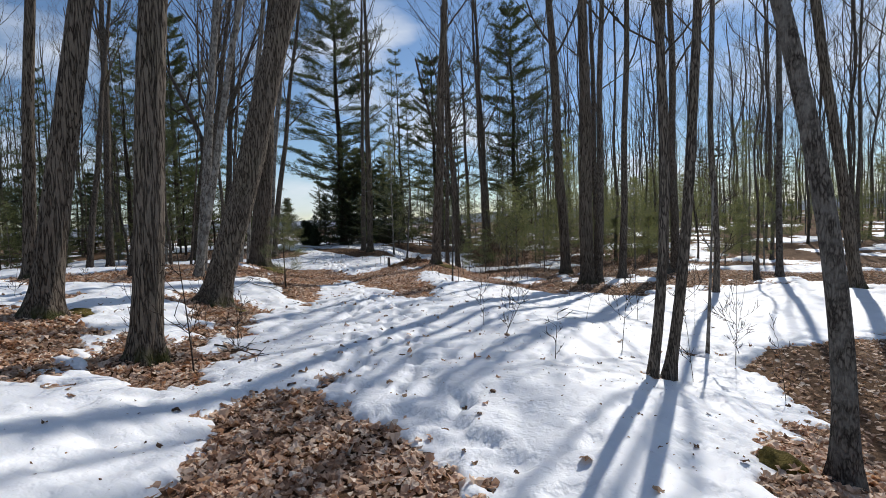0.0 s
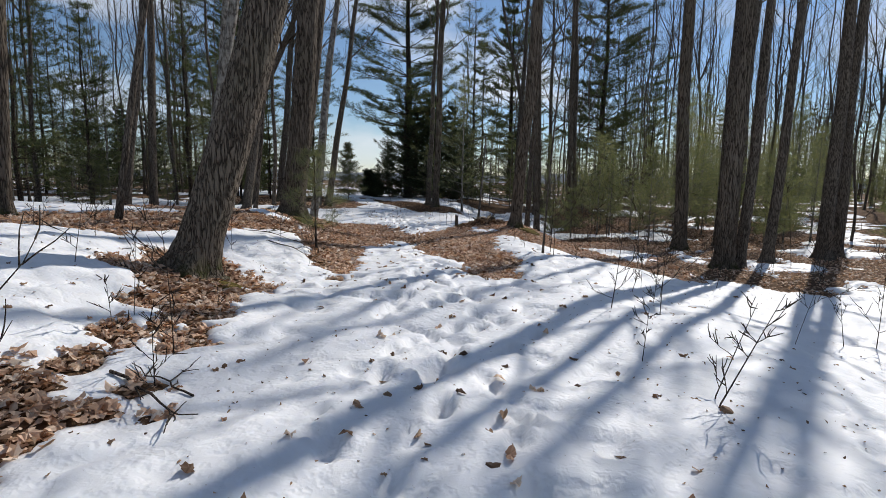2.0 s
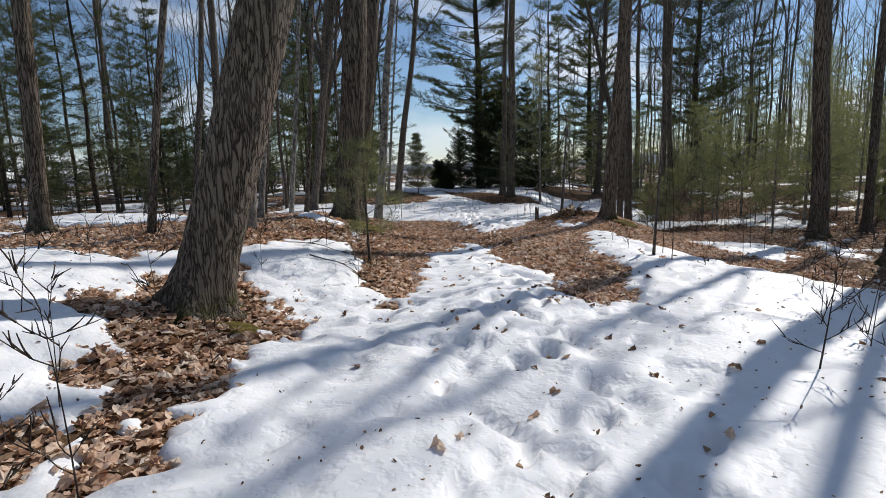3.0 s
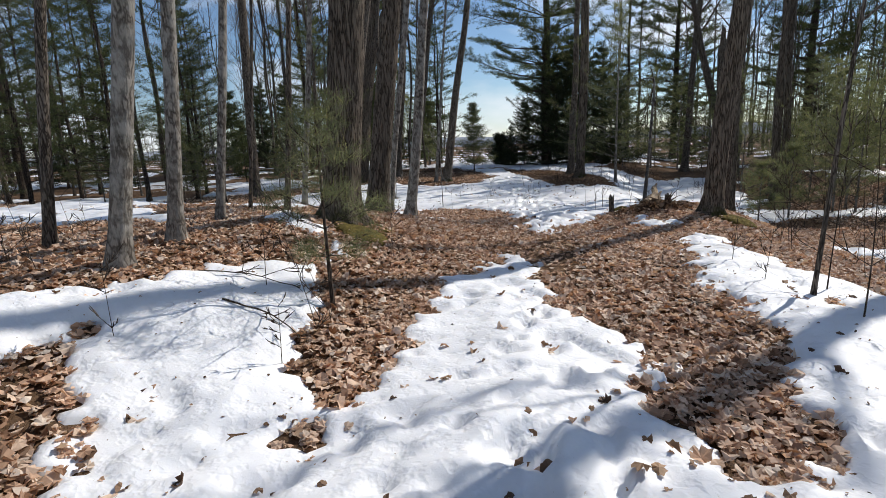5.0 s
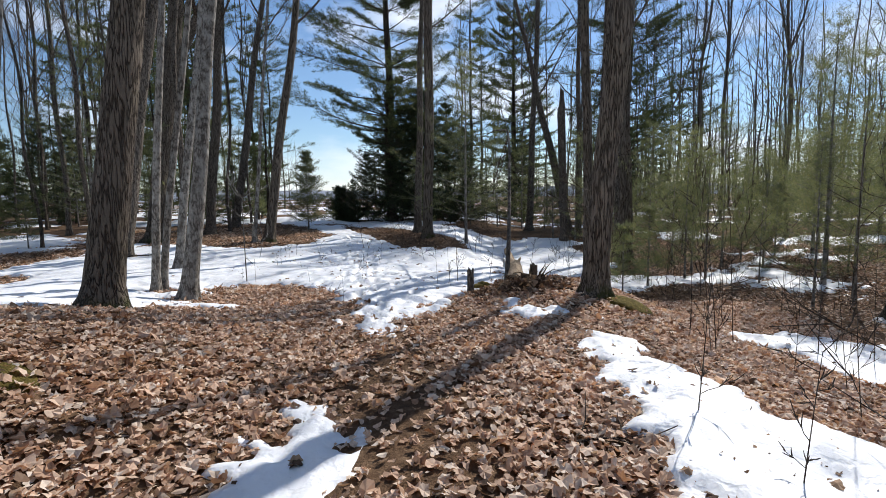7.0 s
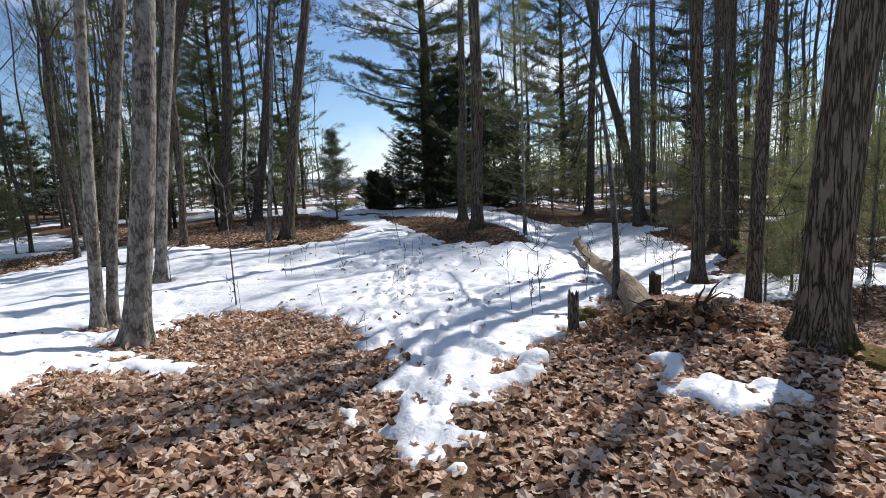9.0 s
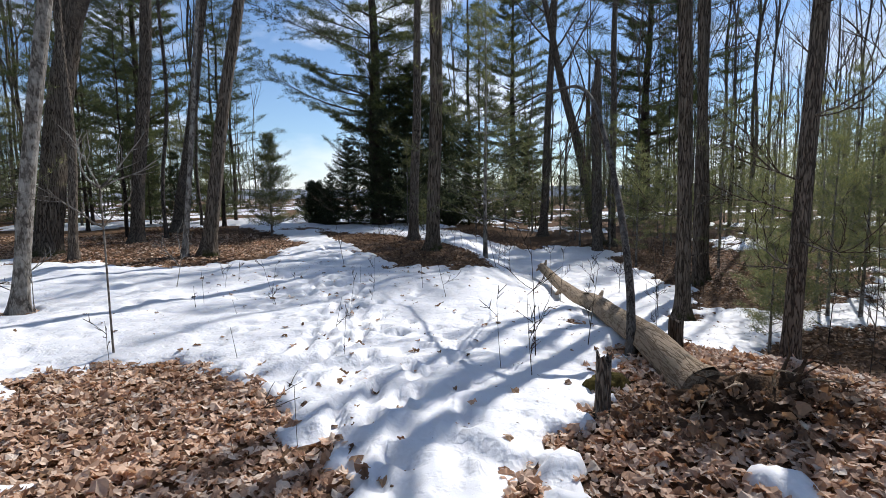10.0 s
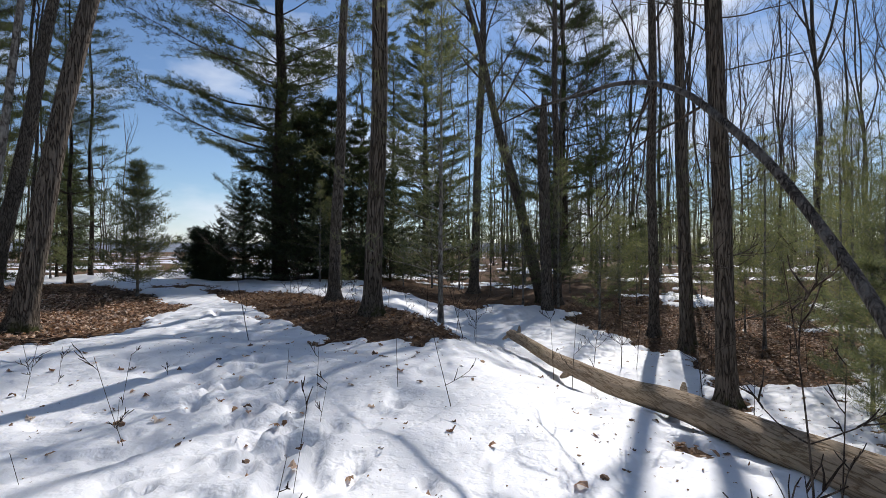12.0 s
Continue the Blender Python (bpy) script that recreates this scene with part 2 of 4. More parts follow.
# ---- mesh tools ----
class Shape:
    """Collects vertices and faces for one mesh."""

    def __init__(self):
        self.v, self.f, self.m, self.n, self.slot = [], [], [], 0, 0

    def add(self, v, f):
        self.m.append(np.full(len(f), self.slot, np.int32))
        self.v.append(np.asarray(v, dtype=np.float32))
        self.f.append(np.asarray(f, dtype=np.int32) + self.n)
        self.n += len(v)

    def mesh(self, name, mat, smooth=True):
        me = bpy.data.meshes.new(name)
        v = np.concatenate(self.v)
        sizes = np.concatenate([np.full(len(f), f.shape[1], np.int32) for f in self.f])
        idx = np.concatenate([f.ravel() for f in self.f])
        me.vertices.add(len(v))
        me.vertices.foreach_set("co", v.ravel())
        me.loops.add(len(idx))
        me.loops.foreach_set("vertex_index", idx)
        me.polygons.add(len(sizes))
        me.polygons.foreach_set("loop_start", np.concatenate(([0], np.cumsum(sizes)[:-1])).astype(np.int32))
        me.polygons.foreach_set("use_smooth", np.full(len(sizes), smooth))
        for one in mat if isinstance(mat, tuple) else (mat,):
            me.materials.append(one)
        me.polygons.foreach_set("material_index", np.concatenate(self.m))
        me.update(calc_edges=True)
        return me


def part(name, shape, mat, parent, label="", smooth=True):
    ob = new(name, shape.mesh(name, mat, smooth) if isinstance(shape, Shape) else shape)
    ob.parent = parent
    return tagged(ob, label)


def thing(name, x, y, z, label, category, group=""):
    ob = new(name)
    ob.location = (x, y, z)
    return tagged(ob, label, category, group)


def tube(shape, pts, radii, sides, wave=None):
    """A tapered tube along pts. wave(angle, height) scales the radius."""
    p, r = np.asarray(pts, float), np.asarray(radii, float)
    t = np.gradient(p, axis=0)
    t /= np.linalg.norm(t, axis=1, keepdims=True) + 1e-9
    whole = p[-1] - p[0]
    ref = np.array((1.0, 0, 0)) if abs(whole[2]) > 0.75 * np.linalg.norm(whole) else np.array((0, 0, 1.0))
    u = np.cross(t, ref)
    u /= np.linalg.norm(u, axis=1, keepdims=True) + 1e-9
    w = np.cross(t, u)
    a = np.linspace(0, 2 * math.pi, sides, endpoint=False)
    k = np.ones((len(p), sides))
    if wave is not None:
        k = wave(a[None, :], p[:, 2][:, None])
    ring = p[:, None, :] + (r[:, None] * k)[:, :, None] * (np.cos(a)[None, :, None] * u[:, None, :] + np.sin(a)[None, :, None] * w[:, None, :])
    n = len(p)
    i, j = np.meshgrid(np.arange(n - 1), np.arange(sides), indexing="ij")
    q = np.stack([i * sides + j, (i + 1) * sides + j, (i + 1) * sides + (j + 1) % sides, i * sides + (j + 1) % sides], -1).reshape(-1, 4)
    shape.add(ring.reshape(-1, 3), q)
    if r[-1] > 0.004:
        c = np.vstack([ring[-1], p[-1][None]])
        shape.add(c, np.array([[s, sides, (s + 1) % sides] for s in range(sides)]))


def unit(v):
    return v / (np.linalg.norm(v) + 1e-9)


LATTICE = np.random.RandomState(7).rand(64, 64)


def vnoise(x, y, size, shift=0.0):
    """Smooth random field from 0 to 1 with blobs of that size."""
    c, s = math.cos(0.6 + shift), math.sin(0.6 + shift)
    x, y = (np.asarray(x) * c - np.asarray(y) * s) / size + shift, (np.asarray(x) * s + np.asarray(y) * c) / size + shift * 1.7
    i, j = np.floor(x).astype(int), np.floor(y).astype(int)
    fx, fy = x - i, y - j
    fx, fy = fx * fx * (3 - 2 * fx), fy * fy * (3 - 2 * fy)
    g = lambda a, b: LATTICE[a % 64, b % 64]
    return (g(i, j) * (1 - fx) + g(i + 1, j) * fx) * (1 - fy) + (g(i, j + 1) * (1 - fx) + g(i + 1, j + 1) * fx) * fy


# ---- lie of the land ----
def sstep(a, b, v):
    t = np.clip((v - a) / (b - a), 0.0, 1.0)
    return t * t * (3 - 2 * t)


def path_x(y):
    return -0.055 * y - 0.0030 * y * y


def mound(x, y, cx, cy, rx, ry, h):
    return h * np.exp(-((x - cx) / rx) ** 2 - ((y - cy) / ry) ** 2)


def ground_z(x, y):
    """Height of the forest floor, before snow."""
    yc = np.clip(y, -5.0, 30.0)
    u = x - path_x(yc)
    z = -0.02 - 0.16 * sstep(13.0, 20.0, y)
    near = 1 - sstep(13.0, 17.5, y)
    z = z + near * 0.62 * sstep(-1.3, -4.6, u) + (1 - near) * 0.12 * sstep(-3.0, -8.0, u)
    far = sstep(18, 23.5, y) * (1 - sstep(28, 34, y))
    z = z - (0.48 + 0.16 * far) * sstep(0.9 - 0.9 * far, 4.2 - 1.9 * far, u)
    z = z + 0.25 * sstep(24.0, 34.0, y) + 0.25 * sstep(4, 14, u) * sstep(14, 30, y)
    z = z + mound(x, y, -3.3, 26.0, 2.0, 2.2, 0.22) - mound(x, y, -4.1, 8.8, 1.1, 1.0, 0.10) + mound(x, y, -4.6, 12.5, 1.0, 1.2, 0.10) + mound(x, y, -9.6, 24.6, 2.6, 2.4, 0.22)
    z = z + mound(x, y, -0.3, 18.2, 1.3, 1.3, 0.28)
    z = z + 0.035 * np.sin(1.3 * x + 0.7 * y) * np.cos(0.9 * y - 0.5 * x) + 0.10 * np.sin(0.21 * x + 1.0) * np.sin(0.17 * y) * sstep(8, 30, np.hypot(x, y - 12))
    return z


# Trees that stand singly: place, lean per metre of height, diameter, height.
STANDS = []


def stand(x, y, lean_x, lean_y, dia, tall=15.0, bark="furrowed", bend=(0.0, 0.0), limbs_from=0.42, fork=0.0, well=None, dead=0):
    STANDS.append(dict(x=x, y=y, lean=(lean_x, lean_y), dia=dia, tall=tall, bark=bark, bend=bend, limbs_from=limbs_from, fork=fork, well=well, dead=dead))


# near the start
stand(-3.07, 5.03, 0.072, 0.049, 0.28, 14, well=0.36)
stand(-4.66, 5.76, 0.125, 0.098, 0.29, 15)
stand(-5.4, 6.9, 0.10, 0.08, 0.075, 9, "smooth")
stand(-8.8, 10.6, 0.048, 0.04, 0.232, 15)
stand(-3.84, 8.25, 0.25, 0.15, 0.44, 16, limbs_from=0.5, well=0.45)
stand(-4.72, 12.80, 0.092, 0.05, 0.42, 16, well=0.4)
stand(2.167, 5.24, 0.145, -0.02, 0.098, 10, "grey", (-0.029, 0.01), well=0.1)
stand(2.367, 5.30, 0.148, -0.015, 0.104, 10, "grey", (-0.013, 0.006), well=0.12)
stand(2.53, 3.14, 0.02, 0.02, 0.13, 8, "pale", (-0.034, 0.01), well=0.2)
stand(3.58, 6.80, 0.036, -0.017, 0.042, 2.4, "smooth", well=0.06)
# hardwoods along the way
stand(-5.23, 10.85, 0.09, 0.06, 0.125, 12, "smooth")
stand(-4.98, 10.12, 0.19, 0.06, 0.145, 12, "smooth")
stand(-6.62, 10.52, 0.16, 0.061, 0.10, 11, "grey")
stand(-5.85, 11.95, 0.08, 0.10, 0.095, 11, "smooth", well=0.12)
stand(-5.4, 12.6, 0.09, 0.064, 0.07, 8, "grey", well=0.08)
stand(-6.75, 13.35, 0.076, 0.087, 0.046, 7, "grey", well=0.08)
stand(-7.9, 16.0, 0.088, 0.079, 0.108, 12, "smooth")
stand(-10.6, 21.7, 0.136, 0.097, 0.282, 16, "grey", fork=0.3)
stand(-5.85, 15.5, 0.10, 0.097, 0.36, 16)
stand(-6.25, 17.6, 0.085, 0.115, 0.215, 15, "smooth")
stand(-0.25, 17.4, 0.068, 0.0, 0.30, 17, well=0.40)
stand(4.6, 18.8, -0.03, 0.02, 0.38, 17)
stand(4.25, 14.8, 0.012, 0.015, 0.38, 17)
stand(6.2, 20.2, 0.0, 0.003, 0.22, 16, "grey")
stand(4.63, 14.95, 0.035, 0.01, 0.21, 16, "grey")
stand(5.8, 16.2, 0.035, 0.0, 0.23, 15, "grey")
stand(7.6, 17.2, 0.006, 0.01, 0.33, 16, "grey")
stand(8.3, 17.9, 0.0, 0.01, 0.30, 16, "grey")
stand(9.8, 11.8, -0.09, 0.075, 0.266, 16)
stand(9.9, 14.7, 0.0, 0.0, 0.183, 14, "pale")
stand(0.21, 12.75, 0.05, -0.008, 0.034, 4.5, "grey", well=0.06)
stand(-14.0, 21.0, 0.03, 0.02, 0.315, 16, "grey")
stand(-13.5, 19.0, 0.088, 0.09, 0.216, 15, "grey")
stand(-12.2, 28.0, 0.083, 0.05, 0.349, 16, "grey")
# past the fallen log
stand(-7.06, 17.98, 0.085, 0.0, 0.115, 11, "smooth", (0.004, 0.0))
stand(-7.06, 18.16, 0.11, 0.06, 0.105, 11, "smooth", (0.004, 0.0))
stand(-8.3, 20.4, 0.11, 0.08, 0.17, 13, "smooth")
stand(-12.6, 25.5, 0.11, 0.10, 0.56, 16, fork=0.30)
stand(-8.5, 25.0, 0.125, 0.105, 0.29, 15)
stand(-8.75, 24.6, 0.09, 0.05, 0.108, 11, "smooth")
stand(-3.8, 26.2, 0.025, 0.0, 0.32, 16)
stand(-4.75, 30.0, 0.036, 0.005, 0.266, 17, "grey")
stand(0.15, 19.6, 0.03, 0.014, 0.15, 11, "grey", dead=14)
stand(0.68, 23.4, -0.02, 0.016, 0.24, 15, dead=10)
stand(2.25, 26.6, -0.019, 0.007, 0.199, 16)
stand(2.55, 27.0, -0.03, 0.007, 0.232, 16)
stand(2.4, 28.0, -0.006, 0.003, 0.216, 16, "grey")
stand(1.5, 32.8, -0.222, 0.12, 0.36, 13)
stand(1.75, 32.2, -0.01, 0.004, 0.25, 13, "grey", limbs_from=0.35)
stand(-0.1, 36.0, 0.036, -0.004, 0.349, 17, "grey")
stand(-12.6, 30.5, 0.14, 0.087, 0.332, 16, "grey")


# Bare ground in the snow, in plan.
BARE, ISLANDS = [], []
BARE.append([(-1.6, 2.6), (-1.8, 3.9), (-1.7, 4.4), (-1.2, 4.8), (-0.7, 3.9), (-0.4, 3.5), (-0.2, 3.1), (0.15, 2.6), (0.1, 1.7), (-0.5, 1.3), (-1.3, 1.7)])
BARE.append([(-3.3, 3.9), (-3.4, 4.4), (-3.6, 5.0), (-4.0, 5.5), (-4.5, 5.8), (-5.2, 6.2), (-6.4, 6.2), (-7.3, 5.6), (-6.9, 4.2), (-5.6, 3.4), (-4.3, 3.2)])
BARE.append([(-3.4, 5.0), (-2.6, 4.4), (-2.45, 4.9), (-2.6, 5.3), (-3.0, 5.7), (-3.5, 5.6)])
BARE.append([(-4.1, 7.6), (-3.4, 7.1), (-3.05, 6.85), (-2.75, 6.35), (-2.6, 6.5), (-2.92, 7.5), (-3.08, 8.2), (-3.5, 9.0), (-4.2, 9.3), (-4.6, 8.4)])
BARE.append([(-9.5, 11.4), (-7.7, 11.7), (-6.9, 12.0), (-5.2, 12.0), (-4.2, 12.0), (-3.95, 11.3), (-4.35, 10.9), (-4.45, 10.3), (-4.6, 9.8), (-4.9, 9.5), (-5.2, 8.9), (-8.5, 9.4)])
# leaf strips beside the trodden snow, and the crossing
BARE.append([(-2.95, 9.95), (-3.75, 11.0), (-4.2, 11.9), (-4.7, 12.4), (-5.7, 12.3), (-6.8, 12.1), (-9.5, 13.4), (-7.5, 14.1), (-6.5, 14.5), (-5.6, 15.5), (-6.0, 17.2), (-6.4, 18.4), (-5.4, 18.9), (-4.6, 18.3), (-3.8, 17.6), (-3.45, 16.7), (-2.95, 15.8), (-2.6, 16.1), (-2.45, 16.6), (-2.2, 17.6), (-1.9, 18.2), (-1.0, 17.6), (-0.6, 16.0), (-0.9, 15.3), (-0.7, 13.7), (-0.6, 12.7), (-0.4, 12.1), (-0.3, 11.5), (-0.3, 11.0), (-0.35, 10.0), (-0.7, 9.3), (-1.0, 10.6), (-1.2, 11.1), (-1.7, 11.6), (-2.1, 12.6), (-2.5, 13.5), (-2.85, 13.7), (-3.0, 12.2), (-2.7, 11.0), (-2.55, 9.9), (-2.6, 9.3)])
BARE.append([(-0.3, 17.2), (-0.5, 15.9), (-0.2, 15.1), (0.3, 14.1), (1.05, 13.65), (1.4, 13.0), (3.2, 12.8), (4.8, 21.4), (2.4, 23.0), (0.4, 20.6)])
BARE.append([(-2.2, 17.6), (-1.9, 18.3), (-1.5, 19.3), (-1.0, 19.6), (0.3, 20.8), (2.0, 22.4), (1.5, 17.6), (-0.6, 16.3)])
BARE.append([(-5.1, 25.8), (-4.4, 24.5), (-3.3, 24.2), (-2.5, 25.1), (-2.8, 26.4), (-3.2, 28.7), (-5.0, 30.6), (-8.6, 32.3), (-6.8, 29.2)])
BARE.append([(-7.8, 24.1), (-7.7, 24.6), (-7.5, 25.4), (-7.8, 28.8), (-9.1, 30.4), (-12.0, 33.4), (-15.0, 30.0), (-11.5, 23.5), (-9.0, 23.4)])
BARE.append([(3.0, 28.6), (7.0, 27.4), (3.3, 24.0), (1.3, 24.2)])
BARE.append([(2.6, 14.4), (3.1, 13.4), (4.8, 12.0), (5.2, 12.4), (4.4, 15.4), (2.9, 16.0)])
BARE.append([(3.9, 6.4), (5.3, 7.2), (6.6, 7.5), (7.7, 6.0), (7.2, 3.6), (6.1, 2.3), (4.0, 1.3), (2.2, 1.8), (1.9, 2.9), (2.5, 3.6), (3.4, 4.5)])
ISLANDS.append([(-1.54, 17.2), (-1.30, 17.26), (-1.17, 16.85), (-1.06, 16.42), (-1.18, 16.25), (-1.40, 16.45), (-1.57, 16.75)])
ISLANDS.append([(-6.3, 17.0), (-5.5, 17.2), (-5.2, 16.9), (-6.0, 16.5)])
ISLANDS.append([(1.2, 17.9), (2.5, 18.0), (3.4, 17.1), (3.0, 15.5), (2.5, 14.8), (2.0, 15.5), (1.6, 16.8)])

# small holes melted round stems and leaf clumps: place and radius
MELT = [(-2.45, 5.82, 0.10), (-2.51, 5.44, 0.10), (-2.24, 5.50, 0.13), (-2.99, 5.90, 0.05), (-3.13, 6.32, 0.05), (-1.53, 20.67, 0.09)]


def inside_distance(px, py, poly):
    """Signed distance to a polygon in plan, positive inside."""
    best, odd = np.full(px.shape, 1e9), np.zeros(px.shape, bool)
    for (ax, ay), (bx, by) in zip(poly, poly[1:] + poly[:1]):
        ex, ey = bx - ax, by - ay
        t = np.clip(((px - ax) * ex + (py - ay) * ey) / (ex * ex + ey * ey + 1e-9), 0, 1)
        best = np.minimum(best, np.hypot(px - ax - t * ex, py - ay - t * ey))
        if ay != by:
            cross = (ay > py) != (by > py)
            odd ^= cross & (px < ax + (py - ay) / (by - ay) * ex)
    return np.where(odd, best, -best)


def snow_depth(x, y):
    """Depth of the snow: zero or less on bare ground."""
    x, y = np.asarray(x, float), np.asarray(y, float)
    u = x - path_x(np.clip(y, -5, 30))
    wob = 0.36 * (vnoise(x, y, 0.6) - 0.5) + 0.32 * (vnoise(x, y, 0.21, 3.3) - 0.5) + 0.24 * (vnoise(x, y, 0.095, 8.1) - 0.5)
    s = np.full(x.shape, 1.2)
    for poly in BARE:
        s = np.minimum(s, -inside_distance(x, y, poly))
    for poly in ISLANDS:
        s = np.maximum(s, inside_distance(x, y, poly))
    for d in STANDS:
        w = d["well"] if d["well"] is not None else 0.16 + 0.5 * d["dia"]
        s = np.minimum(s, np.hypot((x - d["x"]) * 0.9, y - d["y"] + 0.3 * w) - w)
    for mx, my, mr in MELT:
        s = np.minimum(s, np.hypot(x - mx, y - my) - mr)
    patch = 2.2 * (vnoise(x, y, 2.6, 5.5) * 0.65 + vnoise(x, y, 0.9, 1.5) * 0.35 - 0.5)
    right = sstep(3.2, 6.5, u) * sstep(8.0, 13.0, y)
    left = sstep(-6.5, -9.0, u)
    ahead = sstep(28, 34, y) * sstep(-13, -9.5, x)
    out = np.maximum(np.maximum(right, left), ahead)
    s = np.minimum(s, (1 - out) * 1.2 + out * (patch + 0.10 * left - 0.25 * sstep(-10, -14, u) - 0.14 * right - 0.10 * ahead - 0.25 * sstep(40, 70, np.hypot(x, y - 12))))
    return s + wob


STEPS = []


def trail_x(y):
    """The trodden line through the snow."""
    return -0.35 - 0.075 * y - 0.0058 * y * y



def trail(rng, y0, y1, gait, spread, off=0.0, turn=0.0):
    """Old boot prints along the way."""
    y, side = y0, 1
    while y < y1:
        px = float(trail_x(y)) + off + turn * (y - y0) + side * 0.13 + rng.gauss(0, spread)
        STEPS.append((px, y, rng.gauss(0.0, 0.25), rng.uniform(0.5, 1.0), rng.uniform(0.85, 1.1)))
        y += gait * rng.uniform(0.6, 1.2)
        side = -side


_r = random.Random(11)
trail(_r, 2.5, 16.0, 0.33, 0.12)
trail(_r, 3.0, 14.0, 0.4, 0.25, 0.35)
trail(_r, 4.0, 12.0, 0.6, 0.35, 0.7)
trail(_r, 16.0, 28.0, 0.22, 0.10, 0.05)
trail(_r, 16.0, 27.0, 0.22, 0.22, 0.0)
trail(_r, 16.0, 22.0, 0.18, 0.4, -0.1)
trail(_r, 16.0, 21.0, 0.25, 0.5, 0.5)


def snow_top(x, y):
    """Height of the snow's surface, and its depth."""
    x, y = np.asarray(x, float), np.asarray(y, float)
    s = snow_depth(x, y)
    edge = np.sqrt(np.clip(s / 0.20, 0, 1))
    h = 0.065 * edge + 0.07 * sstep(0.15, 1.2, s)
    h = h + edge * (0.06 * (vnoise(x, y, 1.1, 2.2) - 0.5) + 0.03 * (vnoise(x, y, 0.33, 6.6) - 0.5) + 0.010 * (vnoise(x, y, 0.13, 4.6) - 0.5))
    pit = vnoise(x, y, 0.16, 9.4) * 0.6 + vnoise(x, y, 0.41, 0.4) * 0.4
    trod = np.exp(-((x - trail_x(y)) / 1.1) ** 2)
    h = h - edge * (0.03 + 0.035 * trod) * sstep(0.57, 0.72, pit)
    h = h + edge * (0.004 + 0.010 * trod) * (vnoise(x, y, 0.085, 5.1) - 0.5)
    for px, py, a, d, k in STEPS:
        near = (np.abs(x - px) < 0.4) & (np.abs(y - py) < 0.4)
        if not near.any():
            continue
        dx, dy = x[near] - px, y[near] - py
        c, sn = math.cos(a), math.sin(a)
        q = np.sqrt(((dx * c + dy * sn) / (0.065 * k)) ** 2 + ((-dx * sn + dy * c) / (0.14 * k)) ** 2)
        h[near] += edge[near] * d * (-0.075 * (1 - sstep(0.55, 1.15, q)) + 0.014 * np.exp(-((q - 1.45) / 0.35) ** 2))
    z = ground_z(x, y) + np.maximum(h, 0.012 * edge)
    return np.where(s > 0, z, ground_z(x, y) - 0.03 + np.clip(s, -0.05, 0)), s


def graded(a, b, fine, lo, hi, grow):
    """Grid lines from lo to hi, fine between a and b and coarser outwards."""
    mid = list(np.arange(a, b + fine * 0.5, fine))
    step, up = fine, [mid[-1]]
    while up[-1] < hi:
        step *= grow
        up.append(up[-1] + step)
    step, down = fine, [mid[0]]
    while down[-1] > lo:
        step *= grow
        down.append(down[-1] - step)
    return np.array(down[:0:-1] + mid + up[1:])


def sheet(gx, gy):
    X, Y = np.meshgrid(gx, gy, indexing="ij")
    nx, ny = X.shape
    i, j = np.meshgrid(np.arange(nx - 1), np.arange(ny - 1), indexing="ij")
    q = np.stack([i * ny + j, (i + 1) * ny + j, (i + 1) * ny + j + 1, i * ny + j + 1], -1).reshape(-1, 4)
    return X.ravel(), Y.ravel(), q


# ---- ground and snow ----
X, Y, Q = sheet(graded(-9, 6, 0.15, -900, 900, 1.09), graded(-2, 34, 0.15, -900, 900, 1.09))
Z = ground_z(X, Y) + 0.03 * (vnoise(X, Y, 0.4) - 0.5) * (np.hypot(X, Y - 15) < 60)
gs = Shape()
gs.add(np.stack([X, Y, Z], -1), Q)
ground = tagged(new("ground", gs.mesh("ground", SOIL)), "brown forest floor of soil and matted leaves", "ground", kind="structure")

X, Y, Q = sheet(graded(-7.6, 3.6, 0.045, -160, 160, 1.035), graded(1.6, 27.5, 0.045, -60, 220, 1.035))
Z, S = snow_top(X, Y)
Q = Q[(S[Q] > 0).any(axis=1)]
used = np.unique(Q)
back = np.zeros(len(X), np.int64)
back[used] = np.arange(len(used))
ss = Shape()
ss.add(np.stack([X, Y, Z], -1)[used], back[Q])
tagged(new("snow", ss.mesh("snow", SNOW)), "melting old snow with boot prints over the forest floor", "snow", kind="structure")

# ---- trees ----
def limb(shapes, start, way, length, r, level, rng, droop=0.0, top_level=2):
    """A bare branch with its side branches."""
    segs = (6, 5, 4, 3)[level]
    p, d, pts, rad = np.array(start, float), unit(np.array(way, float)), [], []
    for k in range(segs + 1):
        f = k / segs
        pts.append(p.copy())
        rad.append(r * (1 - 0.8 * f) + 0.0015)
        d = unit(d + np.array([rng.gauss(0, 0.13), rng.gauss(0, 0.13), rng.gauss(0.07 - droop, 0.08)]))
        p = p + d * length / segs
    tube(shapes[min(level, 1)], pts, rad, (7, 5, 3, 3)[level])
    if level >= top_level:
        return
    for k in range((5, 3, 3)[level]):
        f = rng.uniform(0.25, 0.98)
        i = min(int(f * segs), segs - 1)
        base = pts[i] + (pts[i + 1] - pts[i]) * (f * segs - i)
        side = unit(np.array([rng.gauss(0, 1), rng.gauss(0, 1), rng.gauss(0.2, 0.6)]))
        limb(shapes, base, unit(unit(pts[i + 1] - pts[i]) + 0.75 * side), length * rng.uniform(0.3, 0.55), max(0.003, r * (1 - 0.75 * f) * 0.5), level + 1, rng, droop, top_level)


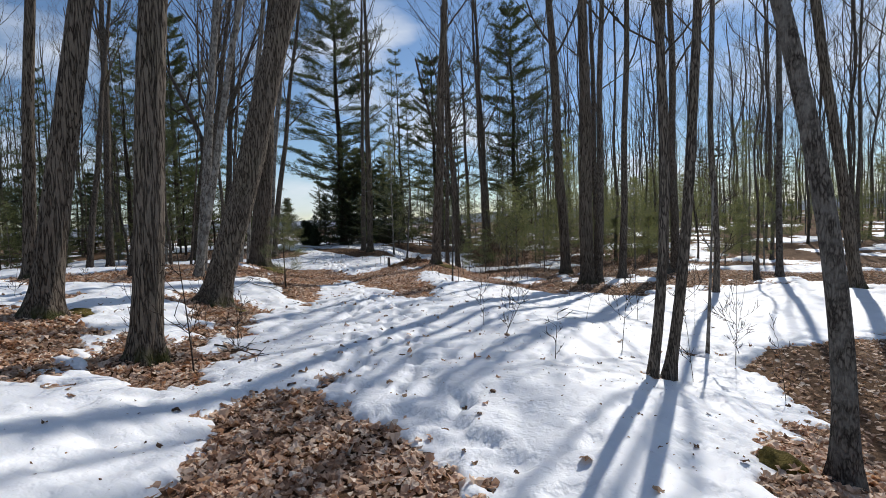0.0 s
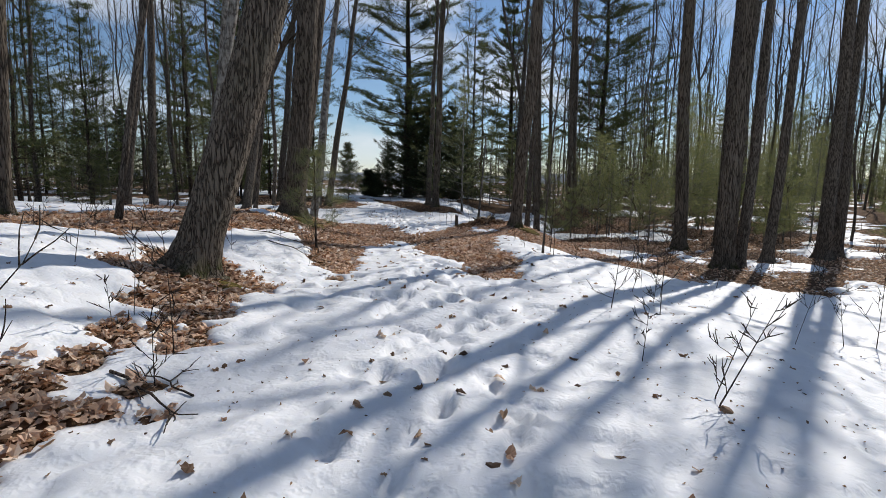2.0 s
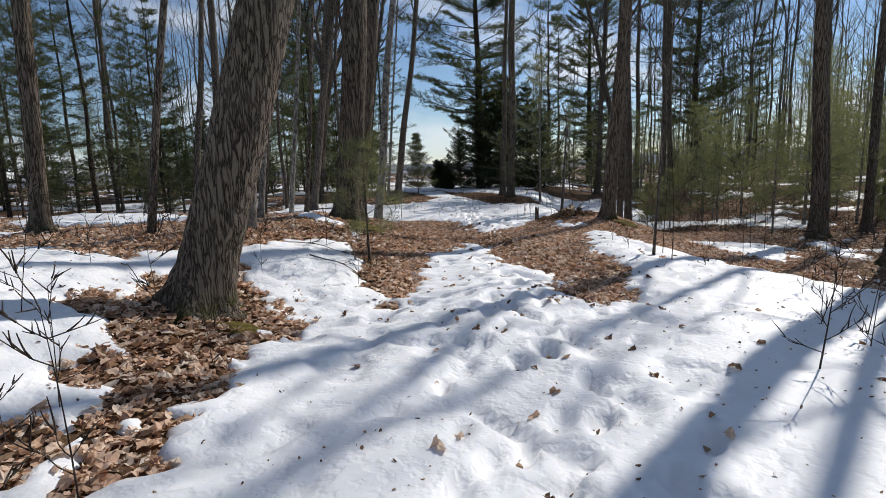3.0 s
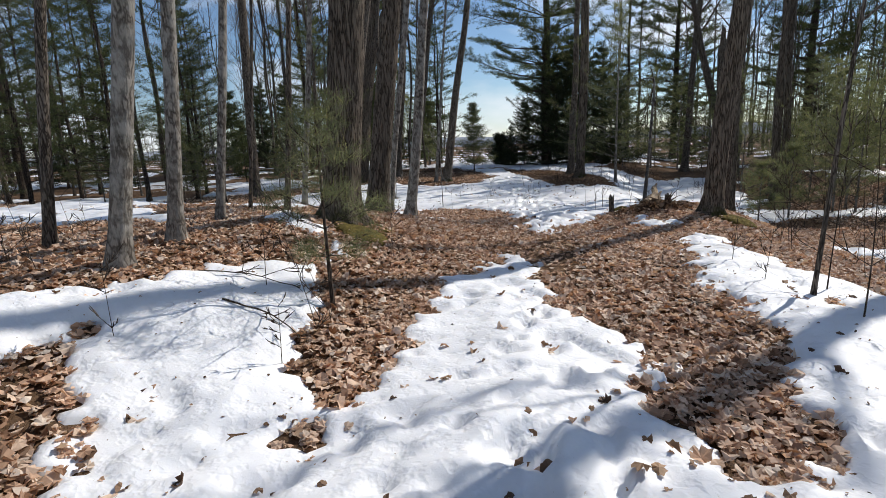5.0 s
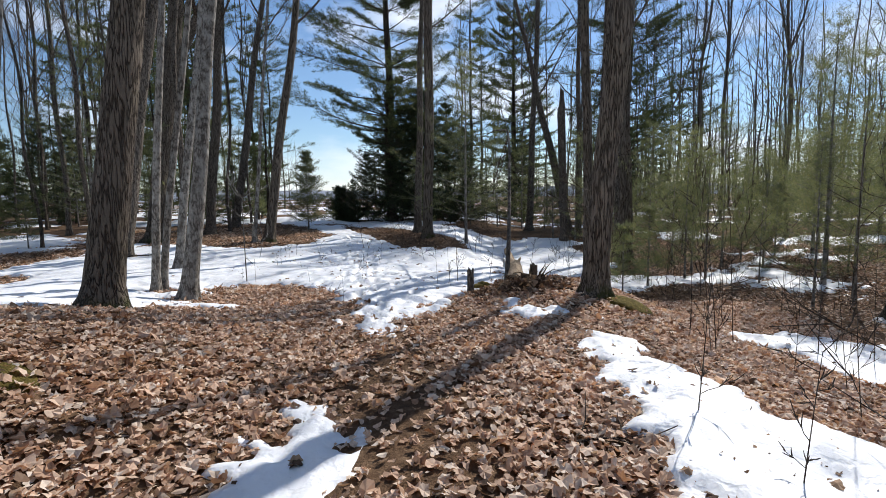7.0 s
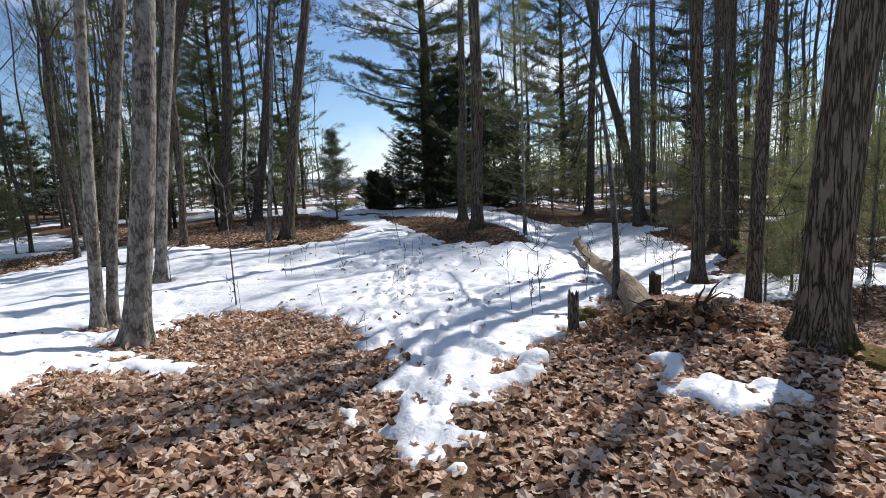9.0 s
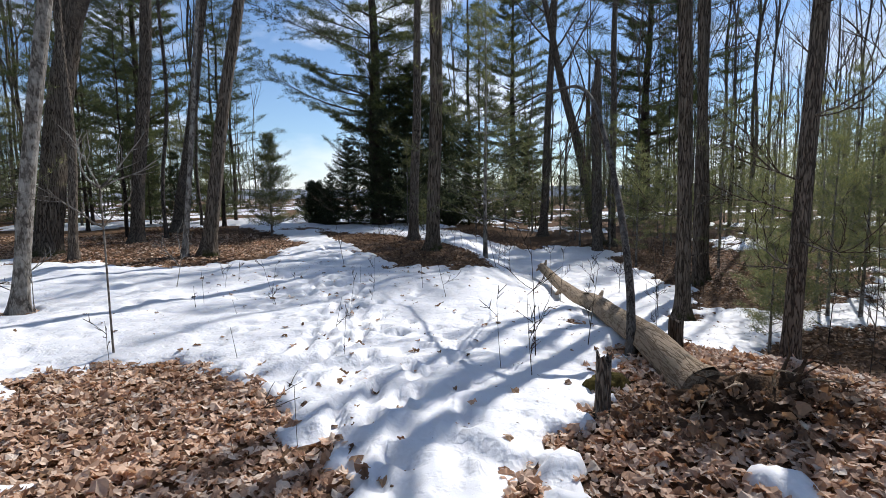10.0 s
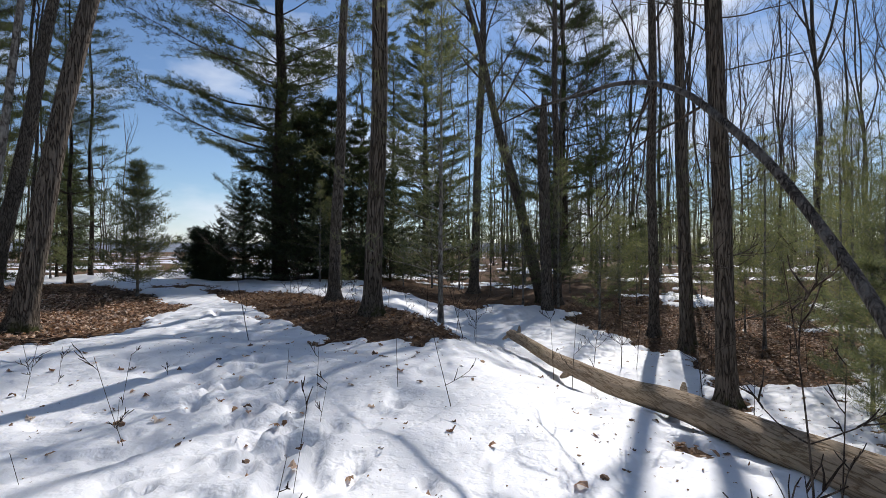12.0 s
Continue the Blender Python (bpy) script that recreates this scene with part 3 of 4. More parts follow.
def trunk_line(tall, lean, bend, rng, wander=0.02, rings=40):
    """Centre line of a trunk, denser near the ground."""
    f = np.linspace(0, 1, rings) ** 1.5
    z = -0.08 + (tall + 0.08) * f
    a, b, s = rng.uniform(0, 6.3), rng.uniform(0, 6.3), rng.uniform(0.8, 1.3)
    zz = np.clip(z, 0, None)
    fade = 1 - np.exp(-zz / 1.5)
    x = lean[0] * zz + bend[0] * zz * zz + wander * fade * np.sin(s * zz + a)
    y = lean[1] * zz + bend[1] * zz * zz + wander * fade * np.sin(s * 0.8 * zz + b)
    return np.stack([x, y, z], -1)


def furrows(seed, flare, amount):
    rs = np.random.RandomState(seed)
    ph = rs.uniform(0, 6.3, 6)
    toes = rs.randint(4, 7)

    def wave(a, z):
        zc = np.clip(z, 0, None)
        k = 1 + flare * np.exp(-zc / 0.16) * (1 + 0.45 * np.cos(toes * a + ph[0])) + 0.05 * np.sin(2 * a + ph[1] + 0.5 * zc)
        g = vnoise(a * 4.0 + 0.5 * np.sin(3 * zc + ph[2]), zc * 2.2, 0.24, ph[3]) + 0.5 * vnoise(a * 4.0, zc * 3.0, 0.11, ph[4])
        return k + amount * (g - 0.75)
    return wave


BARKS = {"furrowed": BARK, "grey": BARK_FAR, "smooth": BARK_SMOOTH, "pale": BARK_PALE, "pine": BARK_PINE}
TREE_LABEL = {
    "furrowed": "bare hardwood tree with deeply furrowed grey-brown bark",
    "grey": "slim bare hardwood tree with grey-brown bark",
    "smooth": "slender bare tree with smooth grey bark",
    "pale": "bare tree with dark bark and pale flaking patches",
    "pine": "tall dark-barked pine trunk with dead lower limbs"}


def bare_tree(d, seed, tall_group="hardwood trees", limb_parts=True):
    """A leafless hardwood: trunk, limbs and twigs."""
    rng = random.Random(seed)
    r = d["dia"] / 2
    near = d["dia"] > 0.2 and math.hypot(d["x"] + 2, d["y"] - 12) < 14
    z0 = float(ground_z(d["x"], d["y"]))
    t = thing("bare_tree", d["x"], d["y"], z0, TREE_LABEL[d["bark"]], "tree", tall_group)
    line = trunk_line(d["tall"], d["lean"], d["bend"], rng, d.get("wander", 0.012 + 0.02 * min(1, d["dia"] * 3)), 90 if near else 34)
    f = np.clip(line[:, 2] / d["tall"], 0, 1)
    rad = r * (1 - 0.72 * f ** 1.1) + 0.004
    s = Shape()
    rough = d["bark"] in ("furrowed", "pine")
    tube(s, line, rad, 44 if near else 14, furrows(seed, 0.62 if d["dia"] > 0.1 else 0.3, (0.10 if rough else 0.025) if near else 0.03))
    part("trunk", s, BARKS[d["bark"]], t)
    crown = Shape()
    count = 4 + int(d["tall"] * 0.45)
    bark = BARKS[d["bark"]] if d["bark"] != "furrowed" else BARK_FAR
    starts = []
    for k in range(count):
        g = d["limbs_from"] + (0.98 - d["limbs_from"]) * (k + rng.random()) / count
        i = min(int(np.searchsorted(f, g)), len(line) - 2)
        a = k * 2.4 + rng.uniform(-0.5, 0.5)
        starts.append((i, (math.cos(a), math.sin(a), rng.uniform(0.8, 1.9)), d["tall"] * (0.34 - 0.22 * g) * rng.uniform(0.7, 1.2), max(0.010, rad[i] * 0.36)))
    if d["fork"]:
        i = int(np.searchsorted(f, d["fork"]))
        starts += [(i, (0.28 * sx, 0.05, 1.0), d["tall"] * 0.5, rad[i] * 0.75) for sx in (-1, 1)]
    for k in range(d.get("dead", 0)):
        i = int(np.searchsorted(line[:, 2], rng.uniform(0.9, 5.0)))
        a = rng.uniform(0, 6.3)
        starts.append((i, (math.cos(a), math.sin(a), rng.uniform(-0.12, 0.12)), rng.uniform(0.5, 1.5), 0.009))
    for i, way, length, thick in starts:
        if limb_parts:
            one, spray = Shape(), Shape()
            limb((one, spray), line[i], way, length, thick, 0, rng)
            bough = part("limb", one, bark, t)
            tagged(part("twig_spray", spray, TWIG, bough, "spray of fine bare twigs"), kind="stuff")
        else:
            limb((crown, crown), line[i], way, length, thick, 0, rng)
    if not limb_parts:
        tagged(part("crown", crown, bark, t, "crown of fine bare twigs"), kind="stuff")
    return t


def needles(shape, centre, way, rng_np, count, length, width, spread):
    """A tuft of needles as slim blades."""
    d = rng_np.normal(0, spread, (count, 3)) + way
    d /= np.linalg.norm(d, axis=1, keepdims=True)
    side = np.cross(d, rng_np.normal(0, 1, (count, 3)))
    side /= np.linalg.norm(side, axis=1, keepdims=True) + 1e-9
    ln = length * rng_np.uniform(0.6, 1.15, (count, 1))
    c = centre + rng_np.normal(0, length * 0.45, (count, 3)) * (1, 1, 0.55)
    v = np.stack([c - side * width, c + side * width, c + d * ln], 1).reshape(-1, 3)
    shape.add(v, np.arange(count * 3).reshape(-1, 3))


def conifer(name, seed, tall, dia, label, mat, crown_from=0.3, reach=0.22, rise=0.15, layers=22, per=5, tufts=9, blades=8, size=0.2, width=0.014, bark=BARK_PINE, cone=0.8, lean=(0, 0), dead=0, one_sided=0.0, bare=0.22, miss=0.0, sweep=0.03, uneven=0.0):
    """A pine or spruce: trunk, boughs and needles in layers."""
    rng, rnp = random.Random(seed), np.random.RandomState(seed)
    t = thing(name, 0, 0, 0, label, "tree", "evergreen trees")
    line = trunk_line(tall, lean, (0, 0), rng, 0.05 if tall > 6 else 0.012, 26)
    f = np.clip(line[:, 2] / tall, 0, 1)
    rad = dia / 2 * (1 - 0.9 * f) + 0.004
    s = Shape()
    tube(s, line, rad, 10, furrows(seed, 0.4, 0.04))
    part("trunk", s, bark, t)
    b = nd = Shape()
    b.slot = 1
    for k in range(dead):
        g = rng.uniform(0.06, crown_from + 0.1)
        i = int(np.searchsorted(f, g))
        a = rng.uniform(0, 6.3)
        limb((b, b), line[i], (math.cos(a), math.sin(a), rng.uniform(-0.1, 0.25)), tall * rng.uniform(0.05, 0.12), max(0.006, rad[i] * 0.16), 1, rng, 0.05, 2)
    for k in range(layers):
        g = crown_from + (1 - crown_from) * (k + 0.5 * rng.random()) / layers
        i = min(int(np.searchsorted(f, g)), len(line) - 1)
        out = 1 - (g - crown_from) / (1 - crown_from)
        full = tall * reach * (cone * out + (1 - cone) * math.sin(math.pi * (0.08 + 0.64 * out))) + 0.04 * tall * reach
        for m in range(per):
            a = m * 2 * math.pi / per + k * 1.1 + rng.uniform(-0.4, 0.4)
            ln = full * rng.uniform(0.45, 1.2) * (1 + one_sided * math.cos(a - math.pi)) * math.exp(rng.gauss(0, uneven))
            up = rise + 0.55 * (1 - out) + rng.uniform(-0.12, 0.12)
            if rng.random() < miss:
                continue
            d, p = unit(np.array([math.cos(a), math.sin(a), up])), line[i].copy()
            pts = [p.copy()]
            for q in range(5):
                d = unit(d + np.array([rng.gauss(0, 0.1), rng.gauss(0, 0.1), rng.gauss(sweep, 0.06)]))
                p = p + d * ln / 5
                pts.append(p.copy())
            pts = np.array(pts)
            b.slot = 1
            tube(b, pts, np.linspace(max(0.004, rad[i] * 0.22), 0.002, 6), 4)
            n = max(3, int(tufts * (0.3 + 0.7 * ln / (tall * reach))))
            for q in range(n):
                g2 = (bare + (1 - bare) * (q + rng.random()) / n) * 4.99
                j = min(int(g2), 4)
                c = pts[j] + (pts[j + 1] - pts[j]) * (g2 - j)
                way = unit(pts[j + 1] - pts[j])
                side = unit(np.cross(way, (0, 0, 1.0))) * (1 if q % 2 else -1)
                shoot = unit(way * rng.uniform(0.4, 1.0) + side * rng.uniform(0.5, 1.1) + np.array([0, 0, rng.gauss(0.08, 0.16)])) * ln * rng.uniform(0.16, 0.34) * (1.25 - g2 / 7.0)
                if size > 0.12:
                    b.slot = 1
                    tube(b, np.array([c, c + shoot * 0.5, c + shoot]), (0.006, 0.004, 0.002), 3)
                b.slot = 0
                for e in (0.45, 0.75, 1.0):
                    needles(nd, c + shoot * e, unit(shoot) * 0.6 + np.array([0, 0, 0.35]), rnp, blades, size, width, 0.7)
    tagged(part("crown", b, (mat, bark), t, smooth=False), kind="stuff")
    return t


for k, d in enumerate(STANDS):
    bare_tree(d, 100 + k)


def lift(x, y, turn=0.0, size=1.0, sink=0.03):
    return Matrix.Translation((x, y, float(ground_z(x, y)) - sink)) @ Matrix.Rotation(turn, 4, "Z") @ Matrix.Scale(size, 4)


def plant(proto, places, seed):
    """Stands a thing and its copies at the places (x, y, size)."""
    rng = random.Random(seed)
    for k, (x, y, size) in enumerate(places):
        turn = rng.uniform(0, 6.3)
        if k == 0:
            proto.matrix_basis = lift(x, y, turn, size)
        else:
            copy_thing(proto, lift(x, y, turn, size / places[0][2]))


def in_gap(x, y):
    """The open line of sight down the trail to the sky."""
    return y > 24 and abs(x + 11.6 + 0.34 * (y - 40)) < 2.1 + 0.06 * (y - 28)


def free(x, y, room=0.9):
    u = x - float(path_x(min(y, 30.0)))
    if (-3.2 < u < 3.0 and y < 31) or in_gap(x, y):
        return False
    return all(math.hypot(x - d["x"], y - d["y"]) > room for d in STANDS)


def scatter(rng, count, x0, x1, y0, y1, lo, hi, room=0.9, keep=None):
    out, tries = [], 0
    while len(out) < count and tries < count * 40:
        tries += 1
        x, y = rng.uniform(x0, x1), rng.uniform(y0, y1)
        if free(x, y, room) and (keep is None or keep(x, y)) and all(math.hypot(x - a, y - b) > room for a, b, _ in out):
            out.append((x, y, rng.uniform(lo, hi)))
    return out


def deal(protos, places, seed):
    for k, p in enumerate(protos):
        plant(p, places[k::len(protos)], seed + k)


# woods of slim hardwoods
slim = []
for k in range(7):
    rng = random.Random(500 + k)
    d = dict(x=0, y=0, lean=(rng.uniform(-0.04, 0.04), rng.uniform(-0.03, 0.03)), dia=rng.uniform(0.10, 0.19), tall=rng.uniform(14, 18), bark="grey", bend=(rng.uniform(-0.003, 0.003), 0), wander=rng.uniform(0.05, 0.13), limbs_from=rng.uniform(0.2, 0.38), fork=0.45 if k % 3 == 0 else 0.0)
    slim.append(bare_tree(d, 600 + k, "hardwoods of the wood", False))
_r = random.Random(21)
right_wood = scatter(_r, 34, 6.0, 24, 9, 40, 0.6, 1.15) + scatter(_r, 120, 8, 60, 26, 85, 0.8, 1.2)
left_wood = scatter(_r, 22, -26, -9, 12, 45, 0.55, 1.1) + scatter(_r, 26, -50, -20, 20, 70, 0.8, 1.2)
ahead_wood = scatter(_r, 12, -6, 9, 36, 70, 0.7, 1.2)
behind_wood = scatter(_r, 16, -14, 14, -22, -3, 0.8, 1.2)
deal(slim, right_wood + left_wood + ahead_wood + behind_wood, 40)

# the wood beyond, too far to tell tree from tree
far = Shape()
rng = random.Random(91)
spots = scatter(rng, 240, 14, 110, 52, 125, 0.8, 1.2, 1.0) + scatter(rng, 110, -100, -24, 34, 115, 0.8, 1.2, 1.0) + scatter(rng, 60, -14, 34, 72, 130, 0.8, 1.2, 1.0)
for x, y, size in spots:
    base = np.array((x, y, float(ground_z(x, y)) - 0.1))
    tall = 14 * size
    line = trunk_line(tall, (rng.gauss(0, 0.02), rng.gauss(0, 0.02)), (0, 0), rng, 0.12, 7) + base
    tube(far, line, np.linspace(0.11, 0.02, 7) * size, 4)
    for k in range(9):
        i = rng.randint(2, 5)
        a = rng.uniform(0, 6.3)
        limb((far, far), line[i], (math.cos(a), math.sin(a), rng.uniform(0.9, 2.0)), tall * rng.uniform(0.15, 0.3), 0.03, 2, rng, 0, 3)
tagged(new("far_wood", far.mesh("far_wood", BARK_FAR)), "distant wood of slim bare hardwoods", "woods", kind="stuff")

# pines and spruces
PINE = "tall white pine with layered dark green boughs"
big_pine = conifer("pine_tree", 71, 19, 0.56, PINE, NEEDLE_PINE, 0.19, 0.21, 0.06, 26, 5, 40, 20, 0.14, 0.009, cone=0.15, dead=10, one_sided=0.2, bare=0.3, miss=0.12, sweep=0.05, uneven=0.25)
pine_b = conifer("pine_tree", 72, 18, 0.30, PINE, NEEDLE_PINE, 0.24, 0.15, 0.1, 20, 5, 16, 13, 0.15, 0.008, cone=0.4, dead=30, bare=0.35, miss=0.25, uneven=0.3)
pine_c = conifer("pine_tree", 73, 14, 0.20, PINE, NEEDLE_PINE, 0.10, 0.2, 0.1, 20, 5, 15, 12, 0.14, 0.008, cone=0.6, dead=16, bare=0.3, miss=0.25, uneven=0.3)
big_pine.matrix_basis = lift(-7.2, 36.5)
for x, y, turn, size in ((6.5, 44.0, 2.0, 1.0), (-0.5, 50.0, 4.0, 0.9), (-23, 44, 1.0, 1.0)):
    copy_thing(big_pine, lift(x, y, turn, size))
_r = random.Random(33)
pines = [(-12.4, 33.2, 0.5), (-16.5, 31.5, 0.6), (-18.4, 29.8, 0.75), (-14.6, 38.5, 0.8), (-13.2, 29.0, 0.35)] + scatter(_r, 3, -24, -14, 27, 38, 0.45, 0.7, 1.6) + scatter(_r, 9, -46, -17, 32, 68, 0.6, 1.05, 2.0) + scatter(_r, 4, -5, 10, 42, 66, 0.6, 0.9, 2.0) + scatter(_r, 22, 8, 60, 48, 90, 0.4, 0.7, 2.0) + scatter(_r, 24, -30, 60, 85, 125, 0.5, 0.9, 2.0)
_r2 = random.Random(35)
pines += scatter(_r2, 14, -44, -25, 16, 33, 0.6, 0.9, 1.8) + scatter(_r2, 14, -30, -14, 13, 24, 0.55, 0.85, 1.6) + scatter(_r2, 3, -3, 9, 36, 44, 0.4, 0.6, 1.5)
deal([pine_b, pine_c], pines, 50)
low_pine = conifer("young_pine", 76, 4.6, 0.09, "young dark evergreen under the hardwoods", NEEDLE_PINE, 0.04, 0.30, 0.08, 15, 5, 11, 9, 0.13, 0.010, cone=0.7)
plant(low_pine, [(-13.9, 35.2, 0.95), (-15.6, 33.6, 0.8), (-17.5, 35.5, 1.0), (-12.9, 31.0, 0.55), (-16.6, 41.0, 1.1)] + scatter(_r, 16, -34, -18, 22, 42, 0.35, 0.75, 1.3) + scatter(_r, 14, -60, -27, 18, 60, 0.8, 1.6, 1.5) + scatter(_r, 4, -4, 8, 38, 48, 0.4, 0.7, 1.1), 57)
SPRUCE = "dense dark spruce with boughs down to the ground"
spruce = conifer("spruce_tree", 74, 7.0, 0.16, SPRUCE, NEEDLE_DARK, 0.02, 0.30, 0.14, 26, 6, 17, 12, 0.13, 0.010, cone=0.6, bare=0.12, miss=0.12, uneven=0.42)
plant(spruce, [(-8.3, 35.8, 0.48), (-6.4, 35.4, 0.8), (-5.4, 36.6, 0.92), (-4.3, 37.4, 0.85), (-7.6, 38.2, 0.78), (-6.2, 38.6, 1.0), (-3.2, 36.2, 0.55), (-9.3, 36.6, 0.30), (-25, 36, 0.8), (-31, 40, 0.9), (8, 50, 0.8), (0, 46, 0.8)], 6)
bush = conifer("evergreen_bush", 75, 2.0, 0.06, "low dark spreading evergreen bush at the trail's edge", NEEDLE_DARK, 0.02, 0.5, 0.35, 13, 8, 13, 11, 0.12, 0.010, cone=0.5, bare=0.1, uneven=0.2)
plant(bush, [(-9.6, 35.4, 0.85), (-8.9, 34.9, 0.6), (-5.0, 35.2, 0.7), (-3.9, 35.2, 0.6)], 7)

# young pines under the hardwoods
YOUNG = "young pine with soft light green needles"
young = [conifer("young_pine", 80 + k, t, 0.02 + 0.010 * t, YOUNG, NEEDLE_YOUNG, 0.14, 0.30, 0.25, int(7 + 2.4 * t), 5, 7, 11, 0.10, 0.0032, cone=0.5, bark=BARK_SMOOTH, miss=0.15, uneven=0.3) for k, t in enumerate((1.9, 3.2, 4.4))]
_r = random.Random(44)
thicket = scatter(_r, 22, 3.4, 9, 20, 32, 0.6, 1.1, 0.7) + scatter(_r, 20, 5, 14, 18, 36, 0.8, 1.3, 0.7) + scatter(_r, 30, 9, 26, 20, 45, 0.9, 1.4, 0.8) + scatter(_r, 50, 14, 60, 34, 75, 1.0, 1.6, 1.0) + scatter(_r, 18, -6, 4, 30, 40, 0.6, 1.2, 0.7) + scatter(_r, 16, -24, -11, 18, 40, 0.7, 1.4, 0.8)
plant(young[0], [(1.1, 21.6, 0.8), (1.9, 22.6, 1.0)] + thicket[0::3], 61)
plant(young[1], [(3.0, 23.4, 0.9), (1.6, 29.0, 1.0)] + thicket[1::3], 62)
plant(young[2], [(-2.6, 26.4, 1.3), (3.6, 26.2, 0.9)] + thicket[2::3], 63)
bushy = conifer("young_pine", 85, 2.7, 0.05, "bushy young pine with light green needles beside the trail", NEEDLE_YOUNG, 0.07, 0.32, 0.35, 15, 5, 9, 10, 0.13, 0.006, cone=0.75, bark=BARK_SMOOTH)
plant(bushy, [(-9.2, 30.0, 1.12)], 65)
seedling = conifer("pine_seedling", 90, 1.55, 0.028, "thin pine seedling with long soft needles", NEEDLE_YOUNG, 0.26, 0.34, 0.2, 6, 4, 4, 22, 0.13, 0.0016, cone=0.4, bark=TWIG, bare=0.6, uneven=0.25)
plant(seedling, [(-3.42, 10.75, 1.0)], 64)


# ---- leaf litter ----
def leaf_outline(lobed):
    """Outline of a leaf of length one, stalk at the origin."""
    if lobed:
        return np.array([(0.0, 0.0), (0.22, 0.08), (0.25, 0.24), (0.42, 0.36), (0.30, 0.52), (0.38, 0.70), (0.20, 0.84), (0.0, 1.0), (-0.20, 0.84), (-0.38, 0.70), (-0.30, 0.52), (-0.42, 0.36), (-0.25, 0.24), (-0.22, 0.08)])
    return np.array([(0.0, 0.0), (0.28, 0.3), (0.22, 0.7), (0.0, 1.0), (-0.22, 0.7), (-0.28, 0.3)])


def strew(shape, x, y, z, size, rs, lobed, tilt=0.18, curl=0.55):
    """Leaves at many places at once, each turned and curled in its own way."""
    o = leaf_outline(lobed)
    n, m = len(x), len(o) + 1
    o = np.vstack([o, [(0.0, 0.45)]]) - (0, 0.45)
    lx = np.repeat(o[None, :, 0], n, 0) * rs.uniform(0.75, 1.15, (n, 1)) + rs.normal(0, 0.035, (n, m))
    ly = np.repeat(o[None, :, 1], n, 0) + rs.normal(0, 0.035, (n, m))
    lz = rs.normal(0, curl, (n, 1)) * lx ** 2 + rs.normal(0, curl, (n, 1)) * ly ** 2 + rs.normal(0, 0.075, (n, m))
    a, b, c = rs.uniform(0, 6.283, (n, 1)), rs.normal(0, tilt, (n, 1)), rs.normal(0, tilt, (n, 1))
    lz, lx = lz * np.cos(b) + lx * np.sin(b), lx * np.cos(b) - lz * np.sin(b)
    lz, ly = lz * np.cos(c) + ly * np.sin(c), ly * np.cos(c) - lz * np.sin(c)
    s = size[:, None]
    px = x[:, None] + s * (lx * np.cos(a) - ly * np.sin(a))
    py = y[:, None] + s * (lx * np.sin(a) + ly * np.cos(a))
    pz = z[:, None] + s * (lz - lz.min(axis=1, keepdims=True) * 0.8)
    k = m - 1
    fan = np.array([(i, (i + 1) % k, k) for i in range(k)])
    shape.add(np.stack([px, py, pz], -1).reshape(-1, 3), (fan[None] + (np.arange(n) * m)[:, None, None]).reshape(-1, 3))


def bed(seed, count, x0, x1, y0, y1, lo, hi, lobed, edge=0.04, thin=0.0):
    """Leaves over the bare ground of a stretch, few on the snow."""
    rs = np.random.RandomState(seed)
    x, y = rs.uniform(x0, x1, count), rs.uniform(y0, y1, count)
    s = snow_depth(x, y)
    u = x - trail_x(y)
    keep = s + rs.normal(0, 0.03, count) < edge
    trod = np.exp(-((u - 0.25) / 0.6) ** 2) * sstep(12.0, 13.0, y) * (1 - sstep(15.5, 17, y))
    keep &= rs.rand(count) > 0.8 * trod
    rim = np.minimum(np.minimum(x + 18, 16 - x), np.minimum(y + 1.0, 34 - y))
    keep &= rim > 4.5 * vnoise(x, y, 1.7, 3.1) * rs.uniform(0.4, 1.0, count)
    x, y = x[keep], y[keep]
    shape = Shape()
    strew(shape, x, y, ground_z(x, y) - 0.004 + rs.uniform(0, 0.035, len(x)), rs.uniform(lo, hi, len(x)), rs, lobed, 0.2, 0.75)
    return shape


for nm, sh, mt in (
    ("leaf_litter", bed(1, 86000, -8.0, 3.2, 1.6, 20.5, 0.04, 0.108, True), LEAF),
    ("leaf_litter", bed(2, 100000, -8.0, 3.2, 1.6, 20.5, 0.025, 0.085, False), LEAF),
    ("leaf_litter", bed(6, 20000, -8.0, 3.2, 1.6, 20.5, 0.03, 0.09, False), LEAF_DARK),
    ("leaf_litter", bed(3, 66000, -15, 11, 20.5, 34, 0.05, 0.10, False), LEAF_DARK),
    ("leaf_litter", bed(4, 60000, 2.5, 16, 0, 30, 0.05, 0.09, False), LEAF),
    ("leaf_litter", bed(5, 52000, -18, -7.8, 0, 30, 0.05, 0.10, False), LEAF)):
    tagged(new(nm, sh.mesh(nm, mt, False)), "bed of dry brown fallen leaves on the ground", "leaf litter", kind="stuff")

# specks of bark and broken leaf on the snow
rs = np.random.RandomState(9)
x, y = rs.uniform(-7, 4, 9000), rs.uniform(2, 27, 9000)
keep = (snow_depth(x, y) > 0.03) & (rs.rand(9000) < 0.25 + 0.75 * (vnoise(x, y, 1.3, 7.7) > 0.55))
x, y = x[keep], y[keep]
specks = Shape()
strew(specks, x, y, snow_top(x, y)[0] + 0.001, rs.uniform(0.006, 0.03, len(x)), rs, False, 0.3)
tagged(new("snow_debris", specks.mesh("snow_debris", LEAF_DARK, False)), "specks of bark and broken leaf on the snow", "debris", kind="stuff")

